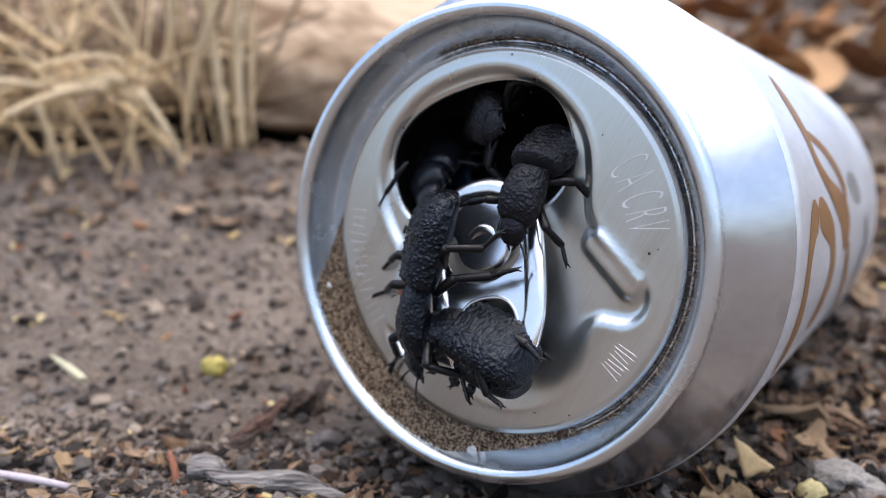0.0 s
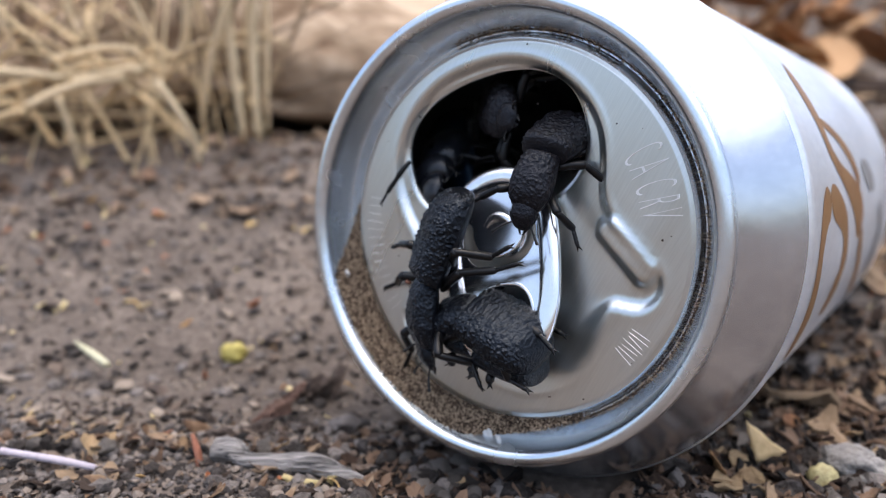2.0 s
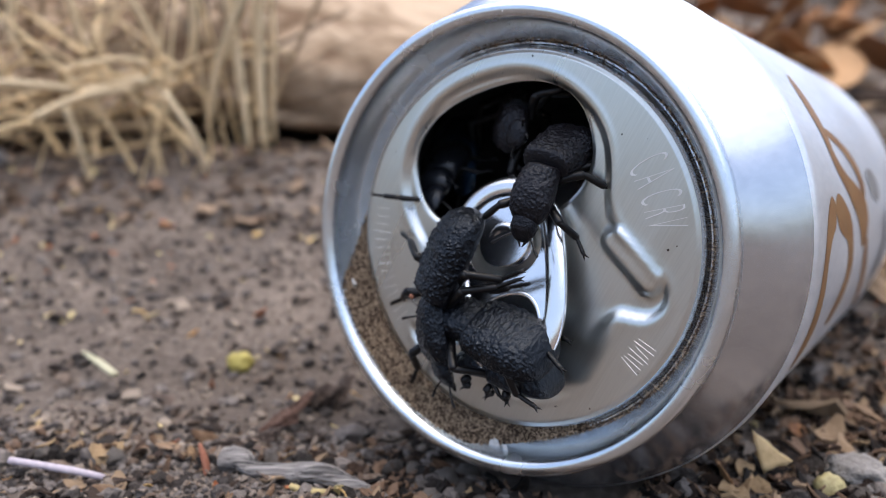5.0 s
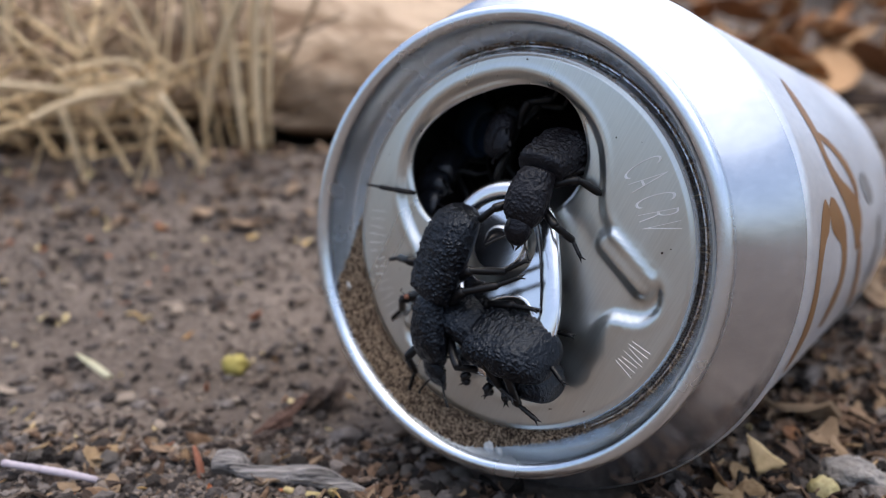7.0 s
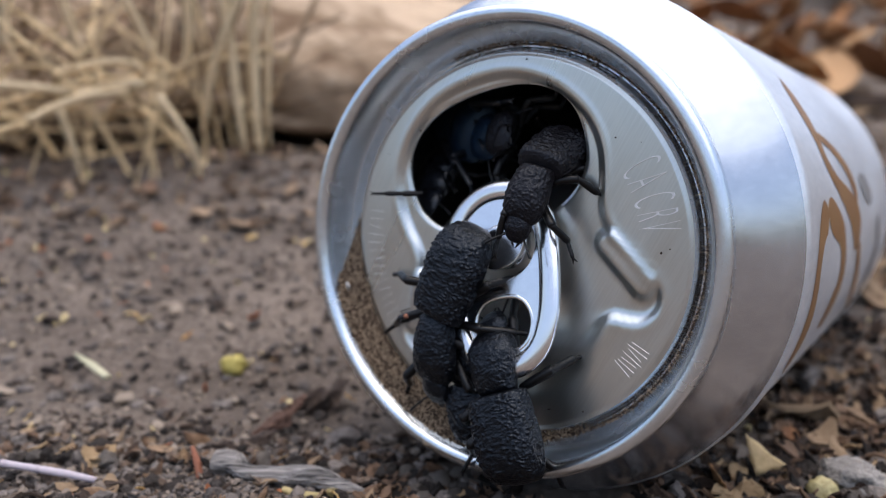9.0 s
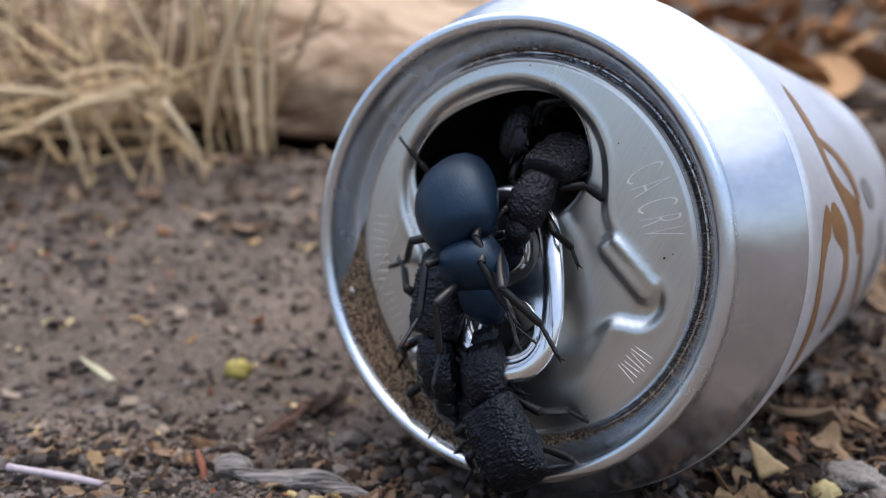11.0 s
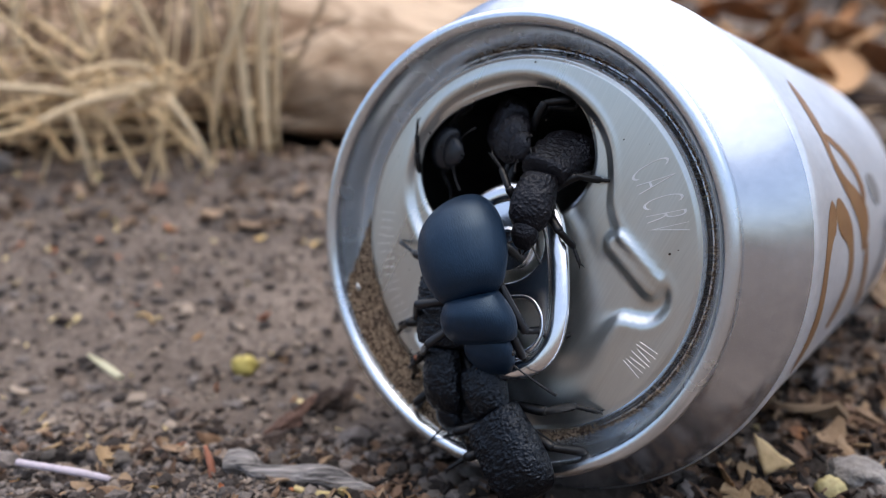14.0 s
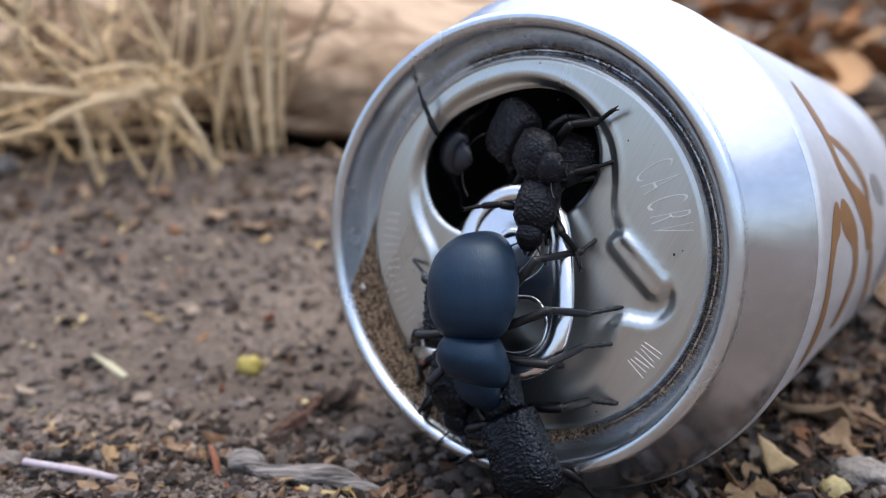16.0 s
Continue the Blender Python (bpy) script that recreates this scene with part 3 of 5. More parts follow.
def scored_bars():
    """Rows of short scored strokes that cannot be read."""
    rnd = random.Random(8)
    spots = [(19.7, a, 2.6) for a in np.linspace(171, 214, 15)] + [(19.9, a, 2.4) for a in np.linspace(-30.5, -40, 7)]
    for r, ang, ln in spots:
        a = radians(ang)
        w = 0.032
        L = ln * rnd.uniform(0.75, 1.1) / 2
        v = [(-L * MM, -w * MM, 0), (L * MM, -w * MM, 0), (L * MM, w * MM, 0), (-L * MM, w * MM, 0), (-L * MM, 0, 0.05 * MM), (L * MM, 0, 0.05 * MM)]
        f = [(0, 1, 5, 4), (4, 5, 2, 3), (0, 4, 3), (1, 2, 5)]
        part("scored_bar", mesh_from("scored_bar", v, f, M_SCORE, False), panel, m=pose(r * math.cos(a) * MM, r * math.sin(a) * MM, -4.34 * MM, 0, 0, ang + rnd.uniform(-8, 8)))


scored_bars()


def dirt_specks():
    rnd = random.Random(19)
    for i in range(24):
        r, a = rnd.uniform(15, 22), rnd.uniform(0, 6.283)
        if i < 3:
            r, a = ((17.9, 1.3), (19.0, 0.02), (20.5, 2.6))[i]
        v, f = lump(200 + i, rnd.uniform(0.05, 0.16), 0.5, 1, 0.6)
        part("dirt_speck", mesh_from("dirt_speck", [tuple(np.array(p) * MM) for p in v], f, M_TWIG), panel, m=pose(r * math.cos(a) * MM, r * math.sin(a) * MM, -4.3 * MM, 0, 0, i * 40))
    for i in range(16):
        a, d = radians(rnd.uniform(140, 250)), rnd.uniform(14, 60)
        v, f = lump(300 + i, rnd.uniform(0.06, 0.2), 0.5, 1, 0.6)
        part("dirt_speck", mesh_from("dirt_speck", [tuple(np.array(p) * MM) for p in v], f, M_TWIG), can, m=pose(32.15 * math.cos(a) * MM, 32.15 * math.sin(a) * MM, -d * MM))


dirt_specks()


def make_sand():
    """Sand lying in the groove inside the rim, thick at the low side."""
    rnd = random.Random(5)
    vs, fs, k = [], [], 0
    kinds = [lump(100 + i, 1.0, 0.8, 1, 0.3) for i in range(6)]

    def depth(a):
        d = (math.degrees(a) % 360)
        if 172 < d < 300:
            return min(1.0, (d - 172) / 25) * min(1.0, (300 - d) / 40)
        return 0.0
    # a bed under the grains
    bv = []
    nb, mb = 160, 7
    for i in range(nb):
        a = radians(176 + 120 * i / (nb - 1))
        g = depth(a)
        for j in range(mb):
            u = j / (mb - 1)
            r = 22.6 + 2.45 * u
            z = -5.95 + g * (1.1 + 3.5 * u) + 0.22 * noise.noise(Vector((a * 14, u * 3, 1)))
            bv.append((r * math.cos(a) * MM, r * math.sin(a) * MM, z * MM))
    bf = grid_faces(nb, mb, wrap=False)
    base = len(bv)
    for i in range(nb):
        a = radians(-74 + 186 * i / (nb - 1))
        end = min(1.0, i / 12, (nb - 1 - i) / 12)
        for j in range(mb):
            u = j / (mb - 1)
            r = 23.5 + (u - 0.5) * 0.22 * end
            z = -5.50 + 0.3 * (u - 0.5) + 0.1 * math.sin(math.pi * u) * end + 0.06 * noise.noise(Vector((a * 40, u * 3, 2)))
            bv.append((r * math.cos(a) * MM, r * math.sin(a) * MM, z * MM))
    bf += [tuple(q + base for q in p) for p in grid_faces(nb, mb, wrap=False)]
    vs.append(np.array(bv))
    fs += bf
    k = len(bv)
    for i in range(15700):
        if i < 14000:
            a = radians(rnd.uniform(174, 300))
            g = depth(a)
            if rnd.random() > g + 0.1:
                continue
            u = rnd.random()
            z = -5.9 + g * (1.1 + 3.5 * u) + rnd.uniform(-0.1, 0.22)
        else:
            a = radians(rnd.uniform(-70, 110))
            u = rnd.uniform(0.25, 0.48)
            z = -5.50 + 3.6 * (u - 0.30) + rnd.uniform(0, 0.14)
        r = 22.7 + 2.3 * u
        s = rnd.uniform(0.08, 0.21) if i < 14000 else rnd.uniform(0.05, 0.12)
        v, f = kinds[rnd.randrange(6)]
        e = np.array(Euler((rnd.random() * 6, rnd.random() * 6, rnd.random() * 6)).to_matrix())
        vs.append(((v * s) @ e.T + np.array((r * math.cos(a), r * math.sin(a), z))) * MM)
        fs += [tuple(q + k for q in p) for p in f]
        k += len(v)
    ob = part("sand", mesh_from("sand", np.concatenate(vs), fs, M_SAND, False))
    ob.matrix_world = CAN
    tagged(ob, "brown sand packed in the can's rim groove", "sand", kind="stuff")


make_sand()


# ---------------------------------------------------------------- beetles
def even(stations, n):
    """Stations spaced evenly along the outline."""
    c = smooth_line(stations, 400)
    d = np.concatenate(([0], np.cumsum(np.hypot(np.diff(c[:, 0]), np.diff(c[:, 1]) * 0.7))))
    u = np.linspace(0, d[-1], n)
    return np.stack([np.interp(u, d, c[:, k]) for k in range(c.shape[1])], 1)


def loft(stations, n=40, sides=44, power=2.4, rough=0.0, knobs=0.0, seed=0):
    """A closed body through stations (y, half width, top, bottom, lift), mm, with folds and knobs on its back."""
    v = []
    off = Vector((seed * 3.7, seed * 1.3, seed * 2.1))
    for y, w, t, b, lift in even(stations, n):
        w, t, b = max(w, 0.02), max(t, 0.02), max(b, 0.02)
        for j in range(sides):
            a = 2 * math.pi * j / sides
            ca, sa = math.cos(a), math.sin(a)
            x = w * math.copysign(abs(ca) ** (2 / power), ca) if sa > 0 or not knobs else w * ca
            z = (t if sa > 0 else b) * math.copysign(abs(sa) ** (2 / power), sa) if sa > 0 or not knobs else b * sa
            p = Vector((x, y, z + lift))
            if rough:
                d = rough * (0.3 if knobs and sa < -0.05 else 1.0) * (0.8 * noise.noise(p * 0.9 + off) + 0.5 * noise.noise(p * 3.4 + off))
                if knobs and sa > -0.05:
                    q = p + Vector((noise.noise(p * 1.2), noise.noise(p * 1.2 + off), noise.noise(p * 1.2 - off))) * 0.45 + off
                    near = noise.voronoi(Vector((q.x * 2.1, q.y * 1.8, q.z * 2.1)))[0][0]
                    d += knobs * (math.exp(-(near / 0.34) ** 2) - 0.3)
                p += Vector((ca, 0, sa)) * d
            v.append(p * MM)
    f = grid_faces(n, sides)
    f.append(tuple(range(sides)))
    f.append(tuple(reversed(range((n - 1) * sides, n * sides))))
    return v, [tuple(reversed(q)) for q in f]


def limb(p, q, r0, r1, sides=7, bow=0.0):
    p, q = Vector(p), Vector(q)
    mid = (p + q) / 2 + Vector((0, 0, bow))
    d = (q - p).normalized() * min(0.5 * (r0 + r1), 0.2 * (q - p).length)
    pts = [p - d * 0.5, p + d * 0.2, mid, q - d * 0.2, q + d * 0.5]
    return tube([c * MM for c in pts], [r0 * 0.35 * MM, r0 * MM, (r0 + r1) * 0.56 * MM, r1 * MM, r1 * 0.35 * MM], sides, 13)


def toward(yaw, pitch, side):
    return Vector((side * math.cos(yaw) * math.cos(pitch), math.sin(yaw) * math.cos(pitch), math.sin(pitch)))


def make_leg(parent, side, hip, yaw, lift, sizes, mat, knee=-55, foot=-12, bend=None):
    """Femur with tibia and tarsus under it; its origin is the hip."""
    fl, tl, sl, th = sizes
    y, l = radians(yaw), radians(lift)
    k = toward(y, l, side) * fl
    y2 = y * 1.25 if bend is None else y + radians(bend)
    an = k + toward(y2, radians(knee), side) * tl
    to = an + toward(y2 * 1.1, radians(foot), side) * sl
    v, f = join(limb((0, 0, 0), k, th * 0.8, th * 1.05, 8, 0.15))
    leg = part("leg", mesh_from("leg", v, f, mat), parent, m=pose(hip[0] * MM, hip[1] * MM, hip[2] * MM))
    tib = part("tibia", mesh_from("tibia", *limb(k, an, th * 0.75, th * 0.85), mat), leg)
    toes = [(an + (to - an) * (i / 12)) * MM for i in range(13)]
    segs = [tube(toes, [th * (0.5 + 0.08 * math.sin(i * math.pi / 1.5)) * MM for i in range(13)], 6, 13)]
    d = (to - an).normalized()
    w = Vector((-d.y, d.x, 0)).normalized()
    for sg in (-1, 1):
        segs.append(limb(to, to + d * 0.55 + w * sg * 0.3 - Vector((0, 0, 0.25)), th * 0.3, th * 0.08, 5))
    part("tarsus", mesh_from("tarsus", *join(*segs), mat), leg)
    leg["toe"], leg["knee"] = to, k
    return leg


def make_antenna(parent, base, way, length, mat, thick=0.2, beads=9):
    """One beaded strand."""
    p, d, pts, radii = Vector(base), Vector(way).normalized(), [], []
    for i in range(beads * 4 + 1):
        pts.append(p * MM)
        radii.append(thick * (0.62 + 0.5 * (i / beads / 4) ** 2 + 0.10 * math.sin(i * math.pi / 2)) * MM)
        p = p + d * (length / beads / 4)
        d = (d + Vector((0, 0.006, -0.013))).normalized()
    return part("antenna", mesh_from("antenna", *tube(pts, radii, 7, len(pts)), mat), parent)


def rough_beetle(label, length, width, mat, seed, legs, feel=((1, 0.7, 0.5), (-1, 0.7, 0.5)), reach=1.0):
    """A beetle with a knobbly box-shaped shell. y points to its head, z to its back; its middle is the origin."""
    k, w = length / 20.0, width / 7.0
    be = new("ironclad_beetle")
    tagged(be, label, "beetle", "beetles crawling out of the can")

    def st(rows):
        return [(y * k, x * w, t * w, b * w, l * w) for y, x, t, b, l in rows]
    el = st([(-10, 0.2, 0.1, 0.1, -1.0), (-9.85, 1.7, 0.7, 0.6, -0.8), (-9.2, 2.6, 1.5, 1.1, -0.5), (-7.8, 3.25, 2.2, 1.5, -0.2), (-5.6, 3.6, 2.5, 1.8, 0), (-2.8, 3.55, 2.5, 1.8, 0), (-0.4, 3.4, 2.35, 1.7, 0), (1.0, 3.25, 2.1, 1.5, 0), (1.5, 2.75, 1.6, 1.3, -0.1), (1.65, 0.3, 0.2, 0.2, -0.2)])
    el = [((y + 10 * k) * 0.89 - 10 * k, a, t, b, l) for y, a, t, b, l in el]
    part("back_shell", mesh_from("back_shell", *loft(el, 190, 170, 3.0, 0.13, 0.25, seed=seed), mat), be, "knobbly ridged wing cases")
    pr = st([(1.4, 0.3, 0.2, 0.2, -0.2), (1.5, 1.9, 1.1, 1.1, -0.1), (2.0, 2.25, 1.5, 1.3, 0), (3.4, 2.55, 1.85, 1.5, 0.1), (4.9, 2.75, 1.95, 1.55, 0.1), (6.0, 2.7, 1.75, 1.5, 0), (6.8, 2.35, 1.4, 1.3, -0.15), (7.4, 1.8, 0.95, 1.0, -0.35), (7.7, 1.2, 0.5, 0.6, -0.5), (7.8, 0.3, 0.2, 0.3, -0.6)])
    pr = [((y - 7.8 * k) * 1.2 + 7.8 * k, a, t, b, l) for y, a, t, b, l in pr]
    thorax = part("thorax", mesh_from("thorax", *loft(pr, 110, 140, 2.5, 0.13, 0.17, seed=seed + 3), mat), be, "rough thorax shield")
    hd = st([(6.6, 0.9, 0.7, 0.7, -0.2), (7.3, 1.6, 1.05, 0.9, -0.25), (8.5, 1.75, 1.0, 0.9, -0.45), (9.3, 1.35, 0.7, 0.7, -0.75), (9.9, 0.8, 0.3, 0.4, -1.0), (10, 0.1, 0.1, 0.1, -1.2)])
    head = part("head", mesh_from("head", *loft(hd, 40, 52, 2.2, 0.14, 0.10, seed=seed + 6), mat), be)
    for sg in (-1, 1):
        v, f = lump(seed + 40, 0.36 * w, 1.0, 2, 0.05)
        part("eye", mesh_from("eye", [tuple(np.array(p) * MM) for p in v], f, M_EYE), head, "small black eye", pose(sg * 1.45 * w * MM, 8.0 * k * MM, -0.6 * w * MM))
        part("jaw", mesh_from("jaw", *limb((sg * 0.6 * w, 9.6 * k, -1.3 * w), (sg * 0.15 * w, 10.5 * k, -1.6 * w), 0.22, 0.08, 6), M_LEG), head)
    front = [thorax, head]
    for sg, y, z in feel:
        front.append(make_antenna(be, (sg * 1.1 * w, 9.2 * k, -0.7 * w), (sg * 0.8, y, z), 3.1 * k, M_LEG, 0.17))
    made = []
    hips = ((4.6, -1.35), (0.3, -1.5), (-2.6, -1.5))
    for (side, i), (yaw, lift, knee, *bend) in zip([(s, i) for i in range(3) for s in (-1, 1)], legs):
        y, z = hips[i]
        made.append(make_leg(be, side, (side * 1.9 * w, y * k, z * w), yaw, lift, (3.9 * k * reach, 3.5 * k * reach, 2.6 * k * reach, 0.52 * w), M_LEG, knee, -12, *bend))
    be["waist"] = 0.25 * k
    return be, made, front


def smooth_beetle(label, length, width, mat, legmat, seed, legs, reach=1.0):
    """A beetle with a round smooth shell."""
    k, w = length / 19.0, width / 9.0
    be = new("darkling_beetle")
    tagged(be, label, "beetle", "beetles crawling out of the can")

    def st(rows):
        return [(y * k, x * w, t * w, b * w, l * w) for y, x, t, b, l in rows]
    el = st([(-9.5, 0.15, 0.1, 0.1, -1.0), (-9.35, 1.3, 0.8, 0.5, -0.9), (-8.6, 2.7, 2.0, 1.1, -0.5), (-6.8, 4.05, 3.2, 1.8, -0.1), (-4.3, 4.6, 3.8, 2.2, 0), (-1.8, 4.4, 3.6, 2.2, 0), (0.0, 3.75, 3.0, 1.9, 0), (0.9, 3.05, 2.3, 1.6, -0.1), (1.4, 1.9, 1.4, 1.1, -0.2), (1.45, 0.2, 0.2, 0.2, -0.2)])
    part("back_shell", mesh_from("back_shell", *loft(el, 60, 64, 2.05, 0.02, 0.0, seed=seed), mat), be, "round smooth wing cases")
    pr = st([(0.75, 0.3, 0.2, 0.2, -0.2), (0.8, 2.2, 1.4, 1.2, -0.2), (1.2, 2.75, 2.0, 1.5, -0.1), (2.3, 3.4, 2.55, 1.8, 0), (3.5, 3.75, 2.6, 1.8, -0.1), (4.6, 3.65, 2.2, 1.7, -0.25), (5.3, 3.3, 1.7, 1.5, -0.45), (5.7, 2.7, 1.0, 1.0, -0.6), (5.75, 0.3, 0.2, 0.2, -0.7)])
    thorax = part("thorax", mesh_from("thorax", *loft(pr, 48, 64, 2.25, 0.015, 0.0, seed=seed + 3), mat), be, "smooth domed thorax shield")
    hd = st([(5.0, 1.1, 0.8, 0.9, -0.5), (5.7, 2.25, 1.25, 1.1, -0.6), (6.9, 2.5, 1.3, 1.1, -0.8), (8.0, 2.2, 1.1, 0.9, -1.15), (8.8, 1.6, 0.75, 0.6, -1.5), (9.3, 1.1, 0.4, 0.4, -1.8), (9.4, 0.1, 0.1, 0.1, -1.9)])
    head = part("head", mesh_from("head", *loft(hd, 32, 44, 2.3, 0.03, 0.0, seed=seed + 6), mat), be)
    front = [thorax, head]
    for sg in (-1, 1):
        v, f = lump(seed + 40, 0.38 * w, 1.0, 2, 0.05)
        part("eye", mesh_from("eye", [tuple(np.array(p) * MM) for p in v], f, M_EYE), head, "small black eye", pose(sg * 2.3 * w * MM, 7.0 * k * MM, -0.9 * w * MM))
        part("jaw", mesh_from("jaw", *limb((sg * 0.6 * w, 9.1 * k, -1.9 * w), (sg * 0.15 * w, 9.8 * k, -2.3 * w), 0.22, 0.08, 6), legmat), head)
        front.append(make_antenna(be, (sg * 1.8 * w, 8.2 * k, -1.3 * w), (sg * 0.9, 0.9, -0.1), 5.2 * k, legmat, 0.17, 11))
    made = []
    hips = ((3.2, -1.4), (0.2, -1.7), (-2.4, -1.7))
    for (side, i), (yaw, lift, knee) in zip([(s, i) for i in range(3) for s in (-1, 1)], legs):
        y, z = hips[i]
        g = (0.95, 1.0, 1.05)[i] * reach
        made.append(make_leg(be, side, (side * 2.0 * w, y * k, z * w), yaw, lift, (5.2 * k * g, 5.0 * k * g, 3.6 * k * g, 0.42 * w), legmat, knee))
    be["waist"] = 0.8 * k
    return be, made, front


# legs by (yaw, lift, knee), from the front pair to the hind pair, first its own left one
LEGS_A = [(40, 15, -75), (30, 20, -50), (-8, 20, -30), (28, 22, -40), (-35, 20, -70), (-12, 32, -25, 50)]
LEGS_B = [(55, 15, -75), (-25, 20, -4), (10, 12, -85), (-50, 20, -45), (-30, 12, -80), (-62, 28, -30)]
LEGS_G = [(60, -35, -150), (50, -10, -120), (20, -40, -160), (0, -10, -120), (-30, -40, -160), (-50, -10, -120)]
LEGS_C = [(50, 10, -60), (48, 25, -35), (-6, 32, -18), (15, 20, -60), (-45, 10, -60), (-45, 10, -60)]
LEGS_D = [(15, 0, -60), (15, 0, -60), (20, -20, -70), (5, 5, -50), (-80, -10, -40), (-40, 0, -45)]
LEGS_E = [(24, 30, -38), (24, 30, -38), (-10, 26, -42), (0, 26, -42), (-42, 22, -40), (-30, 22, -40)]
LEGS_F = [(45, 40, -10), (0, 4, -4), (10, 25, -40), (10, 25, -40), (-40, 20, -45), (-40, 20, -45)]
beetle_a, legs_a, front_a = rough_beetle("black knobbly ironclad beetle clinging to the tab", 23.0, 7.4, M_SHELL, 1, LEGS_A)
beetle_b, legs_b, front_b = rough_beetle("black knobbly ironclad beetle on the lower lid", 20.0, 7.8, M_SHELL, 2, LEGS_B, reach=1.1)
beetle_g, legs_g, front_g = rough_beetle("dull black ironclad beetle wedged under two others", 15, 7.0, M_SHELL, 9, LEGS_G, reach=0.36)
beetle_c, legs_c, front_c = rough_beetle("dusty black ironclad beetle climbing from the mouth", 18, 6.5, M_SHELL2, 3, LEGS_C, reach=0.85)
beetle_d, legs_d, front_d = rough_beetle("dusty dark ironclad beetle inside the mouth", 17, 7.4, M_SHELL2, 4, LEGS_D, ((1, 1.5, 0.5), (-1, 1.5, 0.5)))
beetle_e, legs_e, front_e = smooth_beetle("smooth blue-black death-feigning beetle with round back", 22.3, 11.0, M_BLUE, M_BLUELEG, 5, LEGS_E)
beetle_f, legs_f, front_f = smooth_beetle("dark smooth beetle peering from inside the can", 15, 7.6, M_DUSK, M_LEG, 6, LEGS_F, 0.62)


def make_mite():
    mite = new("mite")
    tagged(mite, "tiny reddish mite riding on a black beetle", "mite")
    v, f = lump(77, 0.42, 0.8, 2, 0.15)
    part("mite_body", mesh_from("mite_body", [tuple(np.array(p) * MM) for p in v], f, M_RED), mite)
    for i in range(6):
        sg, k = (-1, 1)[i % 2], i // 2 - 1
        part("leg", mesh_from("leg", *tube([Vector((sg * 0.3, k * 0.25, 0)) * MM, Vector((sg * 0.8, k * 0.6, 0.45)) * MM, Vector((sg * 1.3, k * 0.9, -0.2)) * MM], [0.05 * MM] * 3, 5, 7), M_LEG), mite)
    return mite


mite = make_mite()


# ---------------------------------------------------------------- background and small things
def make_log():
    v = []
    n, sides = 70, 40
    for i in range(n):
        u = i / (n - 1)
        x = -0.36 + 0.40 * u
        y = 0.363 + 0.006 * math.sin(u * 23)
        z0 = 0.087 - 0.17 * max(-0.02, min(0.06, x + 0.06))
        for j in range(sides):
            a = 2 * math.pi * j / sides
            p = Vector((x, math.cos(a), math.sin(a)))
            r = 0.054 * (1 + 0.13 * noise.noise(Vector((x * 9, p.y * 1.3, p.z * 1.3))) + 0.08 * noise.noise(Vector((x * 26, p.y * 5, p.z * 5))) + 0.05 * noise.noise(Vector((x * 60, p.y * 11, p.z * 11))))
            sz = p.z if p.z > -0.567 else -0.567 + (p.z + 0.567) * 0.15
            v.append((x, y + r * (1.6 * p.y + 1.1 * p.z), z0 + r * sz))
    f = grid_faces(n, sides) + [tuple(reversed(range(sides))), tuple(range((n - 1) * sides, n * sides))]
    tagged(part("log", mesh_from("log", v, f, M_LOG)), "weathered tan log lying behind dry grass", "log")


make_log()


